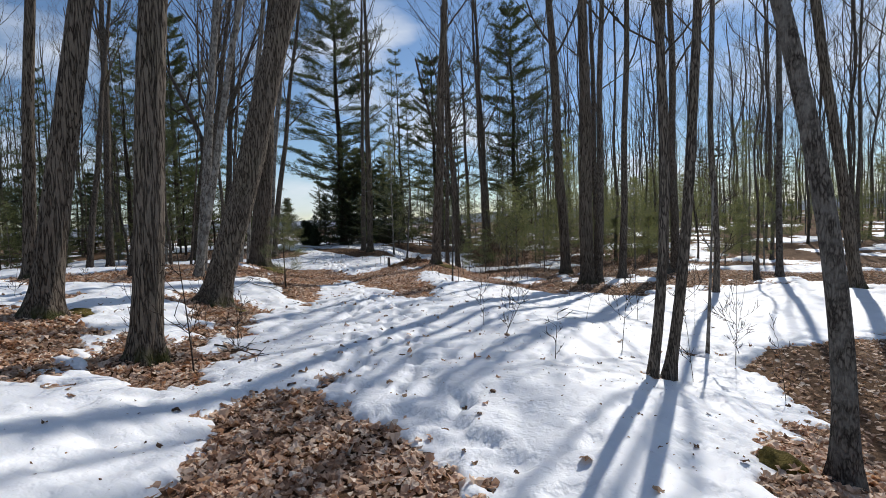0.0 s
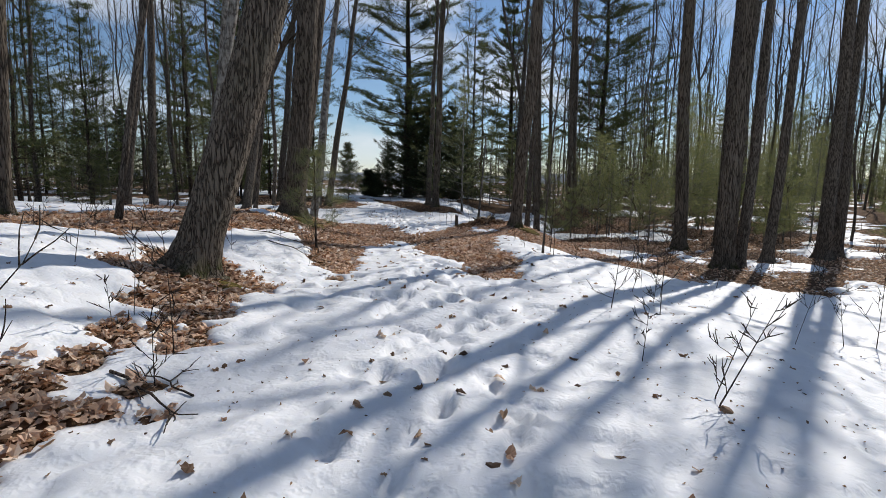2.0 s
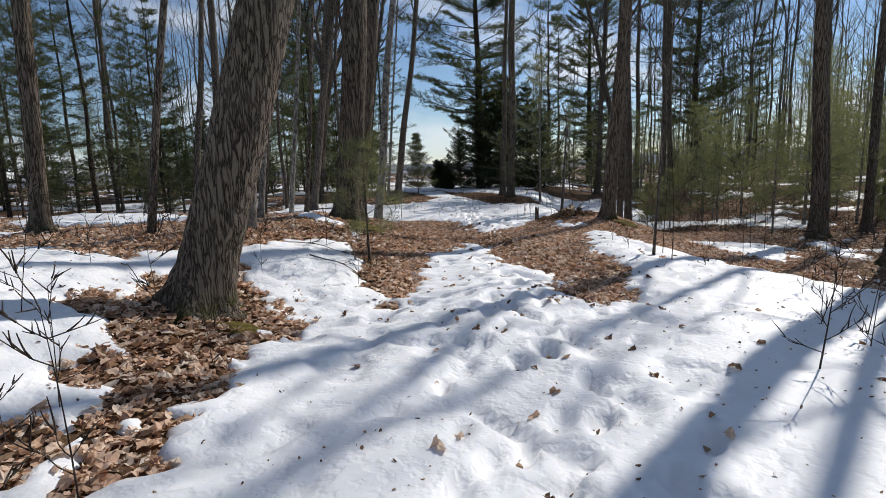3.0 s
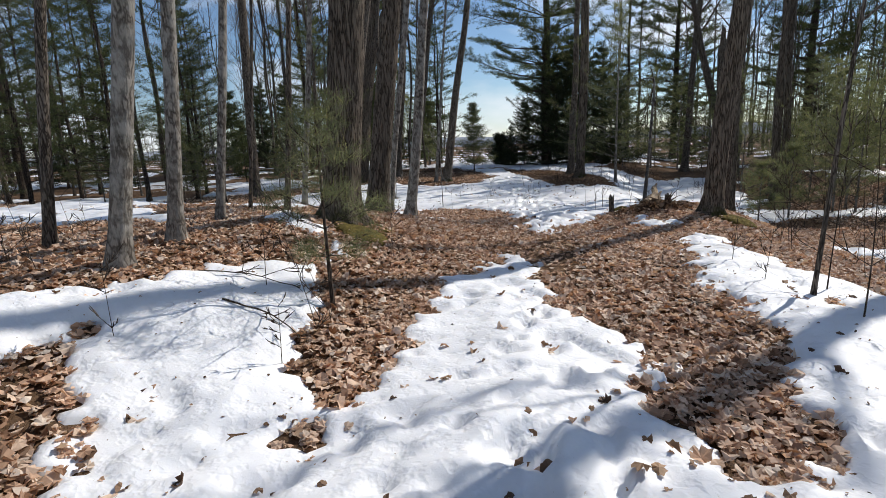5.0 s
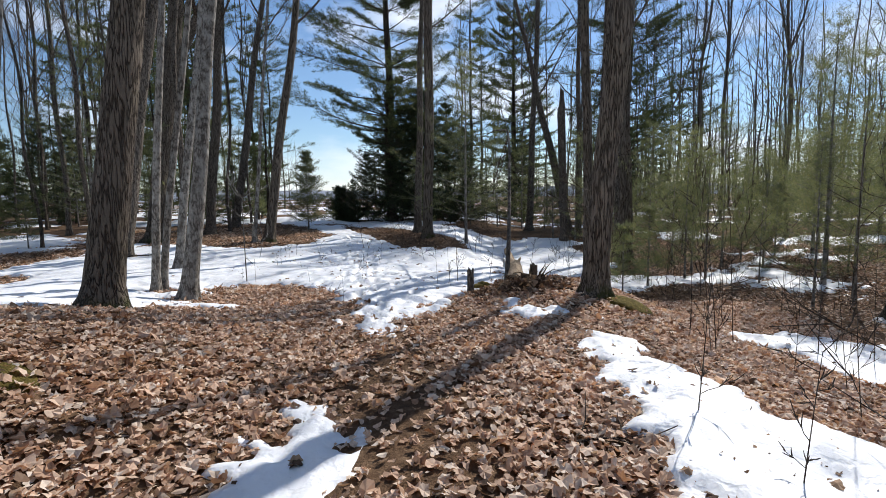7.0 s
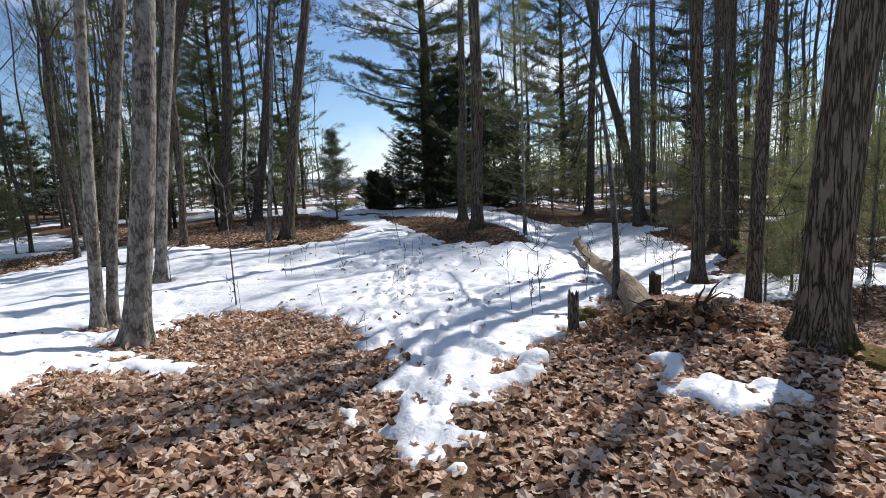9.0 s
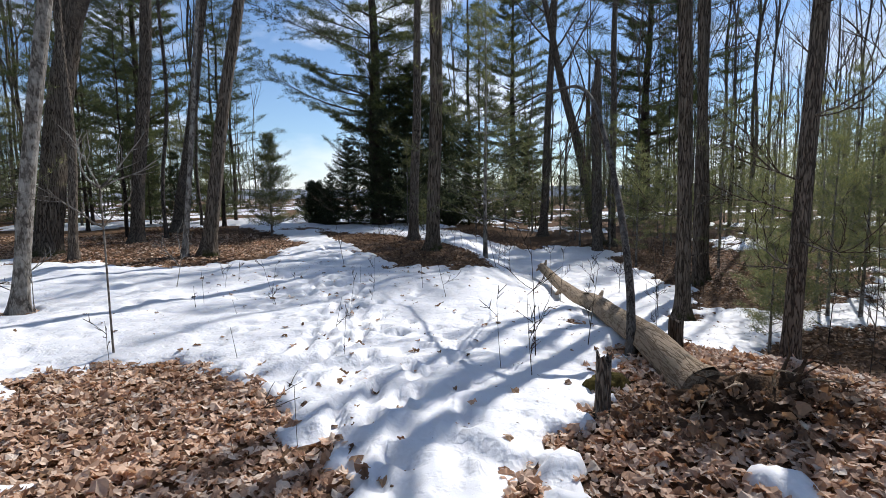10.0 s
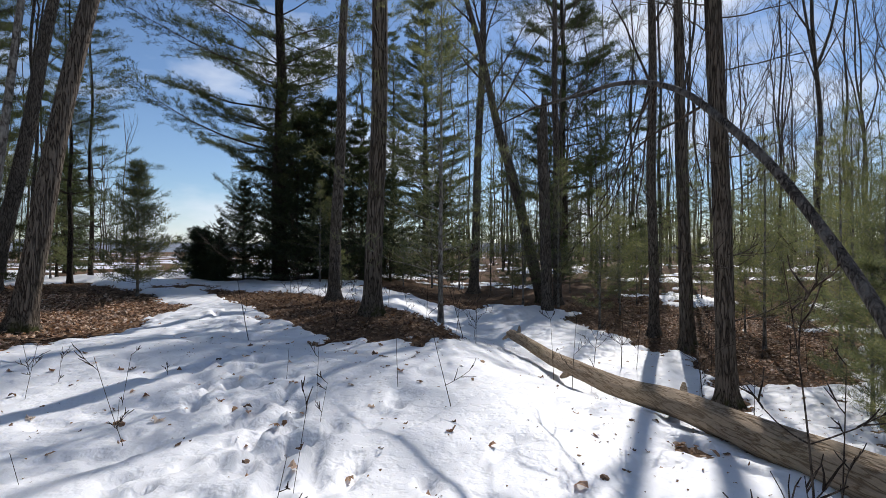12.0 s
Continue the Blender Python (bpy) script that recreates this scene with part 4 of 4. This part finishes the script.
# single leaves lying on the snow
leaf_meshes = []
for k in range(8):
    one = Shape()
    strew(one, np.zeros(1), np.zeros(1), np.zeros(1), np.ones(1), np.random.RandomState(60 + k), k % 4 != 3, 0.25, 0.7)
    leaf_meshes.append(one.mesh("fallen_leaf", LEAF_DARK if k % 3 else LEAF, False))
_r = random.Random(77)
spots = []
for px, py, *_ in STEPS:
    if _r.random() < 0.55:
        spots.append((px + _r.gauss(0, 0.05), py + _r.gauss(0, 0.05)))
for k in range(420):
    y = _r.uniform(2.2, 25.0)
    spots.append((float(trail_x(y)) + _r.gauss(0.4, 1.4), y))
sx, sy = np.array([p[0] for p in spots]), np.array([p[1] for p in spots])
sz, sd = snow_top(sx, sy)
leaf_count = 0
for k in range(len(spots)):
    if sd[k] > 0.06 and leaf_count < 300:
        leaf_count += 1
        ob = new("fallen_leaf", leaf_meshes[k % 8])
        ob.matrix_basis = Matrix.Translation((sx[k], sy[k], sz[k] - 0.006)) @ Matrix.Rotation(_r.uniform(0, 6.3), 4, "Z") @ Matrix.Scale(_r.uniform(0.045, 0.10), 4)
        tagged(ob, "curled dry brown leaf lying on the snow", "leaf", "leaves on the snow")

# more leaves blown over the snow, in drifts
rs = np.random.RandomState(19)
x, y = rs.uniform(-7.5, 5, 2600), rs.uniform(2, 27, 2600)
near_bare = snow_depth(x, y)
keep = (near_bare > 0.03) & (rs.rand(2600) < 0.10 + 0.5 * (near_bare < 0.35) + 0.35 * (vnoise(x, y, 1.6, 2.7) > 0.62))
x, y = x[keep], y[keep]
drift = Shape()
strew(drift, x, y, snow_top(x, y)[0] - 0.004, rs.uniform(0.03, 0.08, len(x)), rs, True, 0.25, 0.7)
tagged(new("leaf_scatter", drift.mesh("leaf_scatter", LEAF_DARK, False)), "dry brown leaves blown over the snow", "leaves", kind="stuff")


# ---- saplings, twigs and dead stems ----
def sapling(x, y, tall, seed, lean=(0.0, 0.0), dia=0.012, shoots=7, label="thin leafless sapling standing in the snow"):
    rng = random.Random(seed)
    t = thing("sapling", x, y, float(snow_top(np.array([x]), np.array([y]))[0][0]), label, "sapling", "saplings")
    line = trunk_line(tall, lean, (rng.uniform(-0.05, 0.05), rng.uniform(-0.05, 0.05)), rng, 0.02, 12)
    s = Shape()
    tube(s, line, np.linspace(dia / 2, 0.0015, 12), 6)
    part("stem", s, TWIG, t)
    tw = Shape()
    for k in range(shoots):
        i = rng.randint(4, 11)
        a = rng.uniform(0, 6.3)
        limb((tw, tw), line[i], (math.cos(a), math.sin(a), rng.uniform(0.3, 1.1)), tall * rng.uniform(0.15, 0.4), max(0.0013, dia * 0.15), 2, rng, 0, 3)
    if shoots:
        tagged(part("crown", tw, TWIG, t), kind="stuff")
    return t


sapling(0.57, 8.2, 0.74, 1, (0.14, 0.05), 0.014)
sapling(0.76, 6.2, 0.55, 2, (0.35, 0.1), 0.01, 4)
sapling(-2.5, 4.87, 1.75, 3, (-0.03, 0.0), 0.022, 9)
sapling(-2.6, 6.2, 0.75, 4, (0.0, 0.0), 0.01)
sapling(-3.2, 6.6, 0.6, 41, (0.1, 0.0), 0.008)
sapling(-3.56, 21.98, 0.62, 5, (-0.03, 0.0), 0.007, 0)
sapling(-3.18, 21.38, 0.7, 6, (-0.25, 0.1), 0.009, 2)
sapling(-2.25, 19.1, 1.2, 8, (-0.03, 0.02), 0.014, 7)
sapling(-0.32, 13.65, 0.75, 9, (0.04, 0.0), 0.010)
sapling(-0.13, 12.92, 0.62, 10, (0.08, 0.0), 0.008, 8)
sapling(0.37, 13.0, 1.6, 11, (0.03, 0.0), 0.016)
sapling(1.09, 8.42, 0.85, 12, (0.03, 0.0), 0.011)
sapling(0.51, 6.8, 0.38, 13, (0.08, 0.0), 0.009)
sapling(0.34, 11.97, 1.4, 18, (0.02, 0.0), 0.016)
sapling(0.72, 6.05, 0.62, 19, (0.55, 0.2), 0.012)
sapling(-2.45, 5.82, 0.55, 20, (0.0, 0.0), 0.009, 9)
sapling(-3.13, 6.32, 0.42, 21, (-0.05, 0.0), 0.007, 9)
sapling(-2.33, 18.61, 0.62, 22, (-0.1, 0.05), 0.010, 5)
sapling(-2.56, 18.81, 0.5, 23, (-0.08, 0.05), 0.007, 2)
sapling(-1.71, 19.54, 0.75, 24, (0.1, 0.05), 0.012, 4)
sapling(-1.43, 23.9, 0.8, 25, (-0.03, 0.0), 0.010, 4)
sapling(-1.34, 23.5, 0.9, 26, (0.02, 0.0), 0.011, 4)


def pale_shrub(x, y, tall, spread, seed, lean=(0.0, 0.0), dia=0.016, count=6):
    """A crooked stem that opens into a few bent pale limbs."""
    rng = random.Random(seed)
    t = thing("shrub", x, y, float(snow_top(np.array([x]), np.array([y]))[0][0]), "pale leafless shrub with crooked limbs standing in the snow", "shrub", "pale shrubs")
    line = trunk_line(tall, lean, (0.0, 0.0), rng, 0.018, 14)
    s = Shape()
    tube(s, line, np.linspace(dia / 2, dia * 0.33, 14), 7)
    part("stem", s, BARK_SMOOTH, t)
    for k in range(count):
        a = 6.283 * k / count + rng.uniform(-0.4, 0.4)
        one, spray = Shape(), Shape()
        limb((one, spray), line[-1 if k < count - 2 else -3], (math.cos(a), 0.6 * math.sin(a), rng.uniform(0.3, 1.0)), spread * rng.uniform(0.7, 1.15), dia * 0.36, 0, rng, 0.0, 1)
        bough = part("limb", one, BARK_SMOOTH, t)
        if spray.n:
            part("twig", spray, BARK_SMOOTH, bough)


pale_shrub(-6.08, 19.07, 1.5, 0.62, 31, (-0.03, 0.02), 0.022)
pale_shrub(-8.15, 20.45, 0.62, 0.3, 32, (0.0, 0.0), 0.013, 4)
pale_shrub(-7.24, 21.9, 0.42, 0.48, 33, (0.25, 0.0), 0.014, 4)
_r = random.Random(5)
for k in range(26):
    y = _r.uniform(5, 16)
    sapling(float(path_x(y)) + _r.uniform(1.3, 5.0), y, _r.uniform(0.3, 1.3), 200 + k, (_r.gauss(0, 0.1), _r.gauss(0, 0.05)), _r.uniform(0.006, 0.013))
for k in range(60):
    y = _r.uniform(13, 27)
    sapling(float(path_x(y)) + _r.uniform(2.0, 8.5), y, _r.uniform(0.5, 2.2), 300 + k, (_r.gauss(0, 0.06), _r.gauss(0, 0.05)), _r.uniform(0.008, 0.018))
for k in range(24):
    y = _r.uniform(17, 24)
    sapling(float(path_x(y)) + _r.uniform(-4.2, -1.2), y, _r.uniform(0.15, 0.7), 400 + k, (_r.gauss(0, 0.15), _r.gauss(0, 0.1)), _r.uniform(0.003, 0.006), _r.randint(0, 3))
for k in range(26):
    y = _r.uniform(5, 13)
    sapling(float(path_x(y)) + _r.uniform(-6.0, -2.2), y, _r.uniform(0.25, 0.9), 500 + k, (_r.gauss(0, 0.15), _r.gauss(0, 0.1)), _r.uniform(0.004, 0.009))
for k in range(20):
    sapling(_r.uniform(-5.6, -2.0), _r.uniform(24.6, 29.5), _r.uniform(0.4, 1.8), 600 + k, (_r.gauss(0, 0.1), 0.0), _r.uniform(0.006, 0.014))


def fallen_branch(x, y, turn, length, seed, dia=0.02, forks=4):
    """A dead branch lying on the snow or leaves."""
    rng = random.Random(seed)
    n = 9
    f = np.linspace(0, 1, n)
    wx = x + math.cos(turn) * length * f + np.cumsum([rng.gauss(0, 0.02) for _ in f])
    wy = y + math.sin(turn) * length * f + np.cumsum([rng.gauss(0, 0.02) for _ in f])
    wz = np.maximum(snow_top(wx, wy)[0], ground_z(wx, wy)) + dia * 0.6 + 0.03 * np.sin(3.1 * f) * rng.random()
    t = thing("fallen_branch", x, y, float(wz[0]), "dead crooked branch lying on the ground", "branch", "fallen branches")
    p = np.stack([wx - x, wy - y, wz - wz[0]], -1)
    s = Shape()
    tube(s, p, np.linspace(dia / 2, 0.003, n), 7)
    part("stem", s, TWIG, t)
    tw = Shape()
    for k in range(forks):
        i = rng.randint(2, n - 2)
        a = turn + rng.choice((-1, 1)) * rng.uniform(0.4, 1.0)
        limb((tw, tw), p[i], (math.cos(a), math.sin(a), rng.uniform(-0.02, 0.15)), length * rng.uniform(0.15, 0.4), dia * 0.28, 2, rng, 0.07, 3)
    tagged(part("crown", tw, TWIG, t), kind="stuff")


fallen_branch(-2.75, 5.81, -0.38, 0.85, 1, 0.022, 2)
fallen_branch(-2.2, 5.75, 2.6, 0.55, 2, 0.014, 3)
fallen_branch(-3.9, 10.1, 0.2, 0.6, 3, 0.016, 4)
fallen_branch(-4.4, 10.4, 0.5, 0.7, 4, 0.012, 5)
fallen_branch(-1.3, 13.2, 0.3, 0.9, 5, 0.02, 3)
fallen_branch(-0.9, 12.4, -1.1, 0.7, 6, 0.018, 2)
fallen_branch(-5.0, 17.5, 0.6, 1.0, 7, 0.014, 5)
fallen_branch(-5.6, 16.6, -0.4, 0.8, 8, 0.012, 4)
fallen_branch(-9.4, 24.0, 0.4, 1.5, 9, 0.03, 6)
fallen_branch(-10.5, 21.5, -0.3, 1.8, 10, 0.04, 6)
fallen_branch(1.9, 13.6, 0.8, 1.0, 11, 0.016, 5)

# ---- fallen log with its root plate ----
def log_z(y):
    return 0.05 - 0.42 * float(sstep(18.4, 24.6, np.array(y))) + 0.04 * float(sstep(24.6, 26.8, np.array(y)))


LOG_X = -1.25
log = thing("fallen_log", LOG_X, 18.6, 0.0, "fallen barkless tree trunk, weathered tan, on the snow", "log")
ly = np.concatenate([np.linspace(17.95, 19.4, 14), np.linspace(19.5, 26.4, 46)])
lx = LOG_X - 0.06 + 0.11 * sstep(18.2, 20.6, ly) - 0.10 * sstep(22, 26.4, ly) + 0.02 * np.sin(2.1 * ly)
lz = np.array([log_z(v) for v in ly]) + 0.012 * np.sin(3 * ly)
lr = 0.142 - 0.058 * (ly - 17.95) / 8.45 + 0.035 * np.exp(-(ly - 17.95) / 0.25)
s = Shape()
tube(s, np.stack([lx - LOG_X, ly - 18.6, lz], -1), lr, 26, lambda a, z: 1 + 0.06 * np.sin(3 * a + 4 * z) + 0.05 * np.sin(7 * a - 6 * z) + 0.16 * (vnoise(a * 2.2 + np.arange(60)[:, None] * 0.02, np.arange(60)[:, None] * 0.11, 0.3) - 0.5))
tube(s, np.stack([lx[1::-1] - LOG_X, ly[1::-1] - 18.6, lz[1::-1]], -1), lr[1::-1] * 0.97, 26)
part("stem", s, DEADWOOD, log)
for k, (fy, ax, az, ln, rr) in enumerate(((23.6, -0.5, -0.5, 0.14, 0.04), (25.9, 0.25, 0.7, 0.16, 0.03), (26.3, -0.2, -0.3, 0.2, 0.03), (25.2, -0.3, 0.6, 0.1, 0.025), (21.4, 0.4, 0.6, 0.12, 0.03))):
    i = int(np.searchsorted(ly, fy))
    p0 = np.array((lx[i] - LOG_X, ly[i] - 18.6, lz[i]))
    d = unit(np.array((ax, 0.55, az)))
    s = Shape()
    tube(s, np.array([p0, p0 + d * (lr[i] + ln * 0.5), p0 + d * (lr[i] + ln)]), (rr * 1.3, rr, rr * 0.5), 8)
    part("branch_stub", s, DEADWOOD, log)
rng = random.Random(8)
s = Shape()
me = bmesh.new()
bmesh.ops.create_icosphere(me, subdivisions=4, radius=1.0)
for v in me.verts:
    n1 = noise.noise(v.co * 2.0) * 0.45 + noise.noise(v.co * 5.0) * 0.30 + noise.noise(v.co * 11.0) * 0.16
    v.co = Vector((v.co.x * 0.36, v.co.y * 0.22, v.co.z * 0.23)) * (1 + n1)
me.transform(Matrix.Translation((0.12, -0.80, 0.0)))
vs, fs = np.array([v.co[:] for v in me.verts]), np.array([[v.index for v in f.verts] for f in me.faces])
me.free()
s.add(vs, fs)
root_plate = part("root_plate", s, ROOT_DIRT, log, "torn clump of dark earth and roots")
for k in range(44):
    a = rng.uniform(0, 6.3)
    s = Shape()
    p, d = np.array((0.12 + 0.34 * math.cos(a), -0.82 + rng.uniform(-0.14, 0.1), 0.03 + 0.21 * math.sin(a))), unit(np.array((math.cos(a), rng.uniform(-0.8, 0.3), math.sin(a) * 0.7)))
    pts = [p.copy()]
    for q in range(5):
        d = unit(d + np.array([rng.gauss(0, 0.3), rng.gauss(0, 0.3), rng.gauss(-0.12, 0.2)]))
        p = p + d * rng.uniform(0.04, 0.09)
        pts.append(p.copy())
    tube(s, pts, np.linspace(rng.uniform(0.004, 0.018), 0.0015, 6), 6)
    part("root", s, ROOT_DIRT if k % 2 else DEADWOOD, root_plate)

rs = np.random.RandomState(31)
a, q = rs.uniform(0, 6.283, 420), np.sqrt(rs.rand(420))
x, y = -1.25 + 0.75 * q * np.cos(a), 17.72 + 0.42 * q * np.sin(a)
caught = Shape()
strew(caught, x, y, ground_z(x, y) + 0.13 * (1 - q) + rs.uniform(0, 0.05, 420), rs.uniform(0.04, 0.09, 420), rs, True, 0.5, 0.8)
tagged(new("leaf_heap", caught.mesh("leaf_heap", LEAF_DARK, False)), "dry leaves heaped against the torn root plate", "leaves", kind="stuff")


def stump(x, y, tall, dia, seed, mat, lean=(0, 0), label="short broken grey stump among dry leaves"):
    """A broken upright stub with a splintered top."""
    rng = random.Random(seed)
    t = thing("stump", x, y, float(ground_z(x, y)), label, "stump", "stumps")
    s = Shape()
    z = np.linspace(-0.05, tall, 12)
    line = np.stack([lean[0] * z, lean[1] * z, z], -1)
    k = 14
    a0 = s.n
    tube(s, line, np.full(12, dia / 2) * (1 + 0.35 * np.exp(-np.clip(z, 0, None) / 0.05)), k, lambda a, zz: 1 + 0.10 * np.sin(3 * a + seed) + 0.08 * np.sin(7 * a))
    top = s.v[0][-k:]
    top[:, 2] += np.array([rng.uniform(-0.02, 0.05) * (tall / 0.25) for _ in range(k)])
    s.v[1][:k] = top
    s.v[1][k][2] -= 0.03
    part("stub", s, mat, t)


stump(-1.96, 17.95, 0.36, 0.095, 1, BARK_FAR)
stump(-0.93, 19.5, 0.27, 0.13, 2, BARK, label="short dark broken stump beside the fallen log")
stump(8.96, 14.3, 0.55, 0.16, 3, BARK_FAR)
stump(1.02, 31.0, 5.2, 0.30, 4, BARK_FAR, (-0.03, 0.0), "tall dead snag broken off at the top")

# ---- dead tree arching over the log ----
arch = thing("arching_tree", -1.45, 19.35, float(ground_z(-1.45, 19.35)), "bent dead tree arching over beside the fallen log", "tree")
ctrl = np.array([(-1.42, 19.20, -0.30), (-1.40, 19.25, 0.05), (-1.38, 19.38, 0.42), (-1.36, 19.62, 0.80), (-1.35, 19.90, 1.18), (-1.34, 20.40, 1.76), (-1.33, 21.20, 2.42), (-1.34, 21.75, 2.68), (-1.36, 22.35, 2.86), (-1.45, 23.2, 2.98), (-1.7, 24.1, 3.08)])
tt = np.linspace(0, len(ctrl) - 1, 60)
line = np.stack([np.interp(tt, np.arange(len(ctrl)), ctrl[:, k]) for k in range(3)], -1)
for _ in range(4):
    line[1:-1] = (line[:-2] + 2 * line[1:-1] + line[2:]) / 4
line -= np.array(arch.location)
s = Shape()
tube(s, line, np.linspace(0.041, 0.016, 60) + 0.03 * np.exp(-np.arange(60) / 3.0), 16, lambda a, z: 1 + 0.05 * np.sin(3 * a + 3 * z) + 0.04 * np.sin(5 * a - 7 * z))
part("trunk", s, BARK_PALE, arch)
rng = random.Random(3)
for k in range(8):
    i = rng.randint(34, 58)
    one = Shape()
    limb((one, one), line[i], (rng.uniform(-0.6, 0.4), rng.uniform(0.1, 0.8), rng.uniform(-0.9, 0.5)), rng.uniform(0.5, 1.6), 0.011, 1, rng, 0.08, 3)
    part("limb", one, TWIG, arch)


# ---- moss at the foot of trees ----
def moss_patch(x, y, rx, ry, high, seed):
    m = bmesh.new()
    bmesh.ops.create_icosphere(m, subdivisions=4, radius=1.0)
    z0 = float(ground_z(x, y))
    for v in m.verts:
        k = 1 + 0.28 * noise.noise(v.co * 1.7 + Vector((seed, 0, 0))) + 0.10 * noise.noise(v.co * 7.0 + Vector((0, seed, 0)))
        wx, wy = v.co.x * rx * k, v.co.y * ry * k
        v.co = Vector((wx, wy, float(ground_z(x + wx, y + wy)) - z0 + max(-0.03, v.co.z * high * k)))
    for f in m.faces:
        f.smooth = True
    data = bpy.data.meshes.new("moss_patch")
    m.to_mesh(data)
    m.free()
    data.materials.append(MOSS)
    ob = new("moss_patch", data)
    ob.location = (x, y, z0)
    tagged(ob, "low mound of yellow-green moss at a tree foot", "moss", "moss patches")


moss_patch(-4.28, 12.5, 0.34, 0.26, 0.08, 1)
moss_patch(-4.3, 13.0, 0.2, 0.16, 0.05, 2)
moss_patch(0.12, 17.2, 0.34, 0.3, 0.10, 3)
moss_patch(-4.45, 6.1, 0.22, 0.16, 0.06, 4)
moss_patch(2.2, 3.25, 0.14, 0.16, 0.1, 5)
moss_patch(-3.35, 8.1, 0.2, 0.16, 0.05, 6)
moss_patch(-1.82, 18.4, 0.16, 0.12, 0.12, 7)

# ---- distance ----
hs = Shape()
a = np.linspace(0, 2 * math.pi, 181)
hz = 4 + 5 * vnoise(a * 6, a * 0, 0.7) + 1.5 * vnoise(a * 40, a * 0, 0.6)
ring = np.concatenate([np.stack([420 * np.cos(a), 420 * np.sin(a), np.full(181, -6.0)], -1), np.stack([440 * np.cos(a), 440 * np.sin(a), hz], -1), np.stack([520 * np.cos(a), 520 * np.sin(a), hz * 0.9], -1)])
i = np.arange(180)
hs.add(ring, np.concatenate([np.stack([i, i + 1, i + 182, i + 181], -1), np.stack([i + 181, i + 182, i + 363, i + 362], -1)]))
tagged(new("backdrop", hs.mesh("backdrop", HILL)), "far low wooded hills on the horizon, haze painted into their colour", "hills", kind="structure")
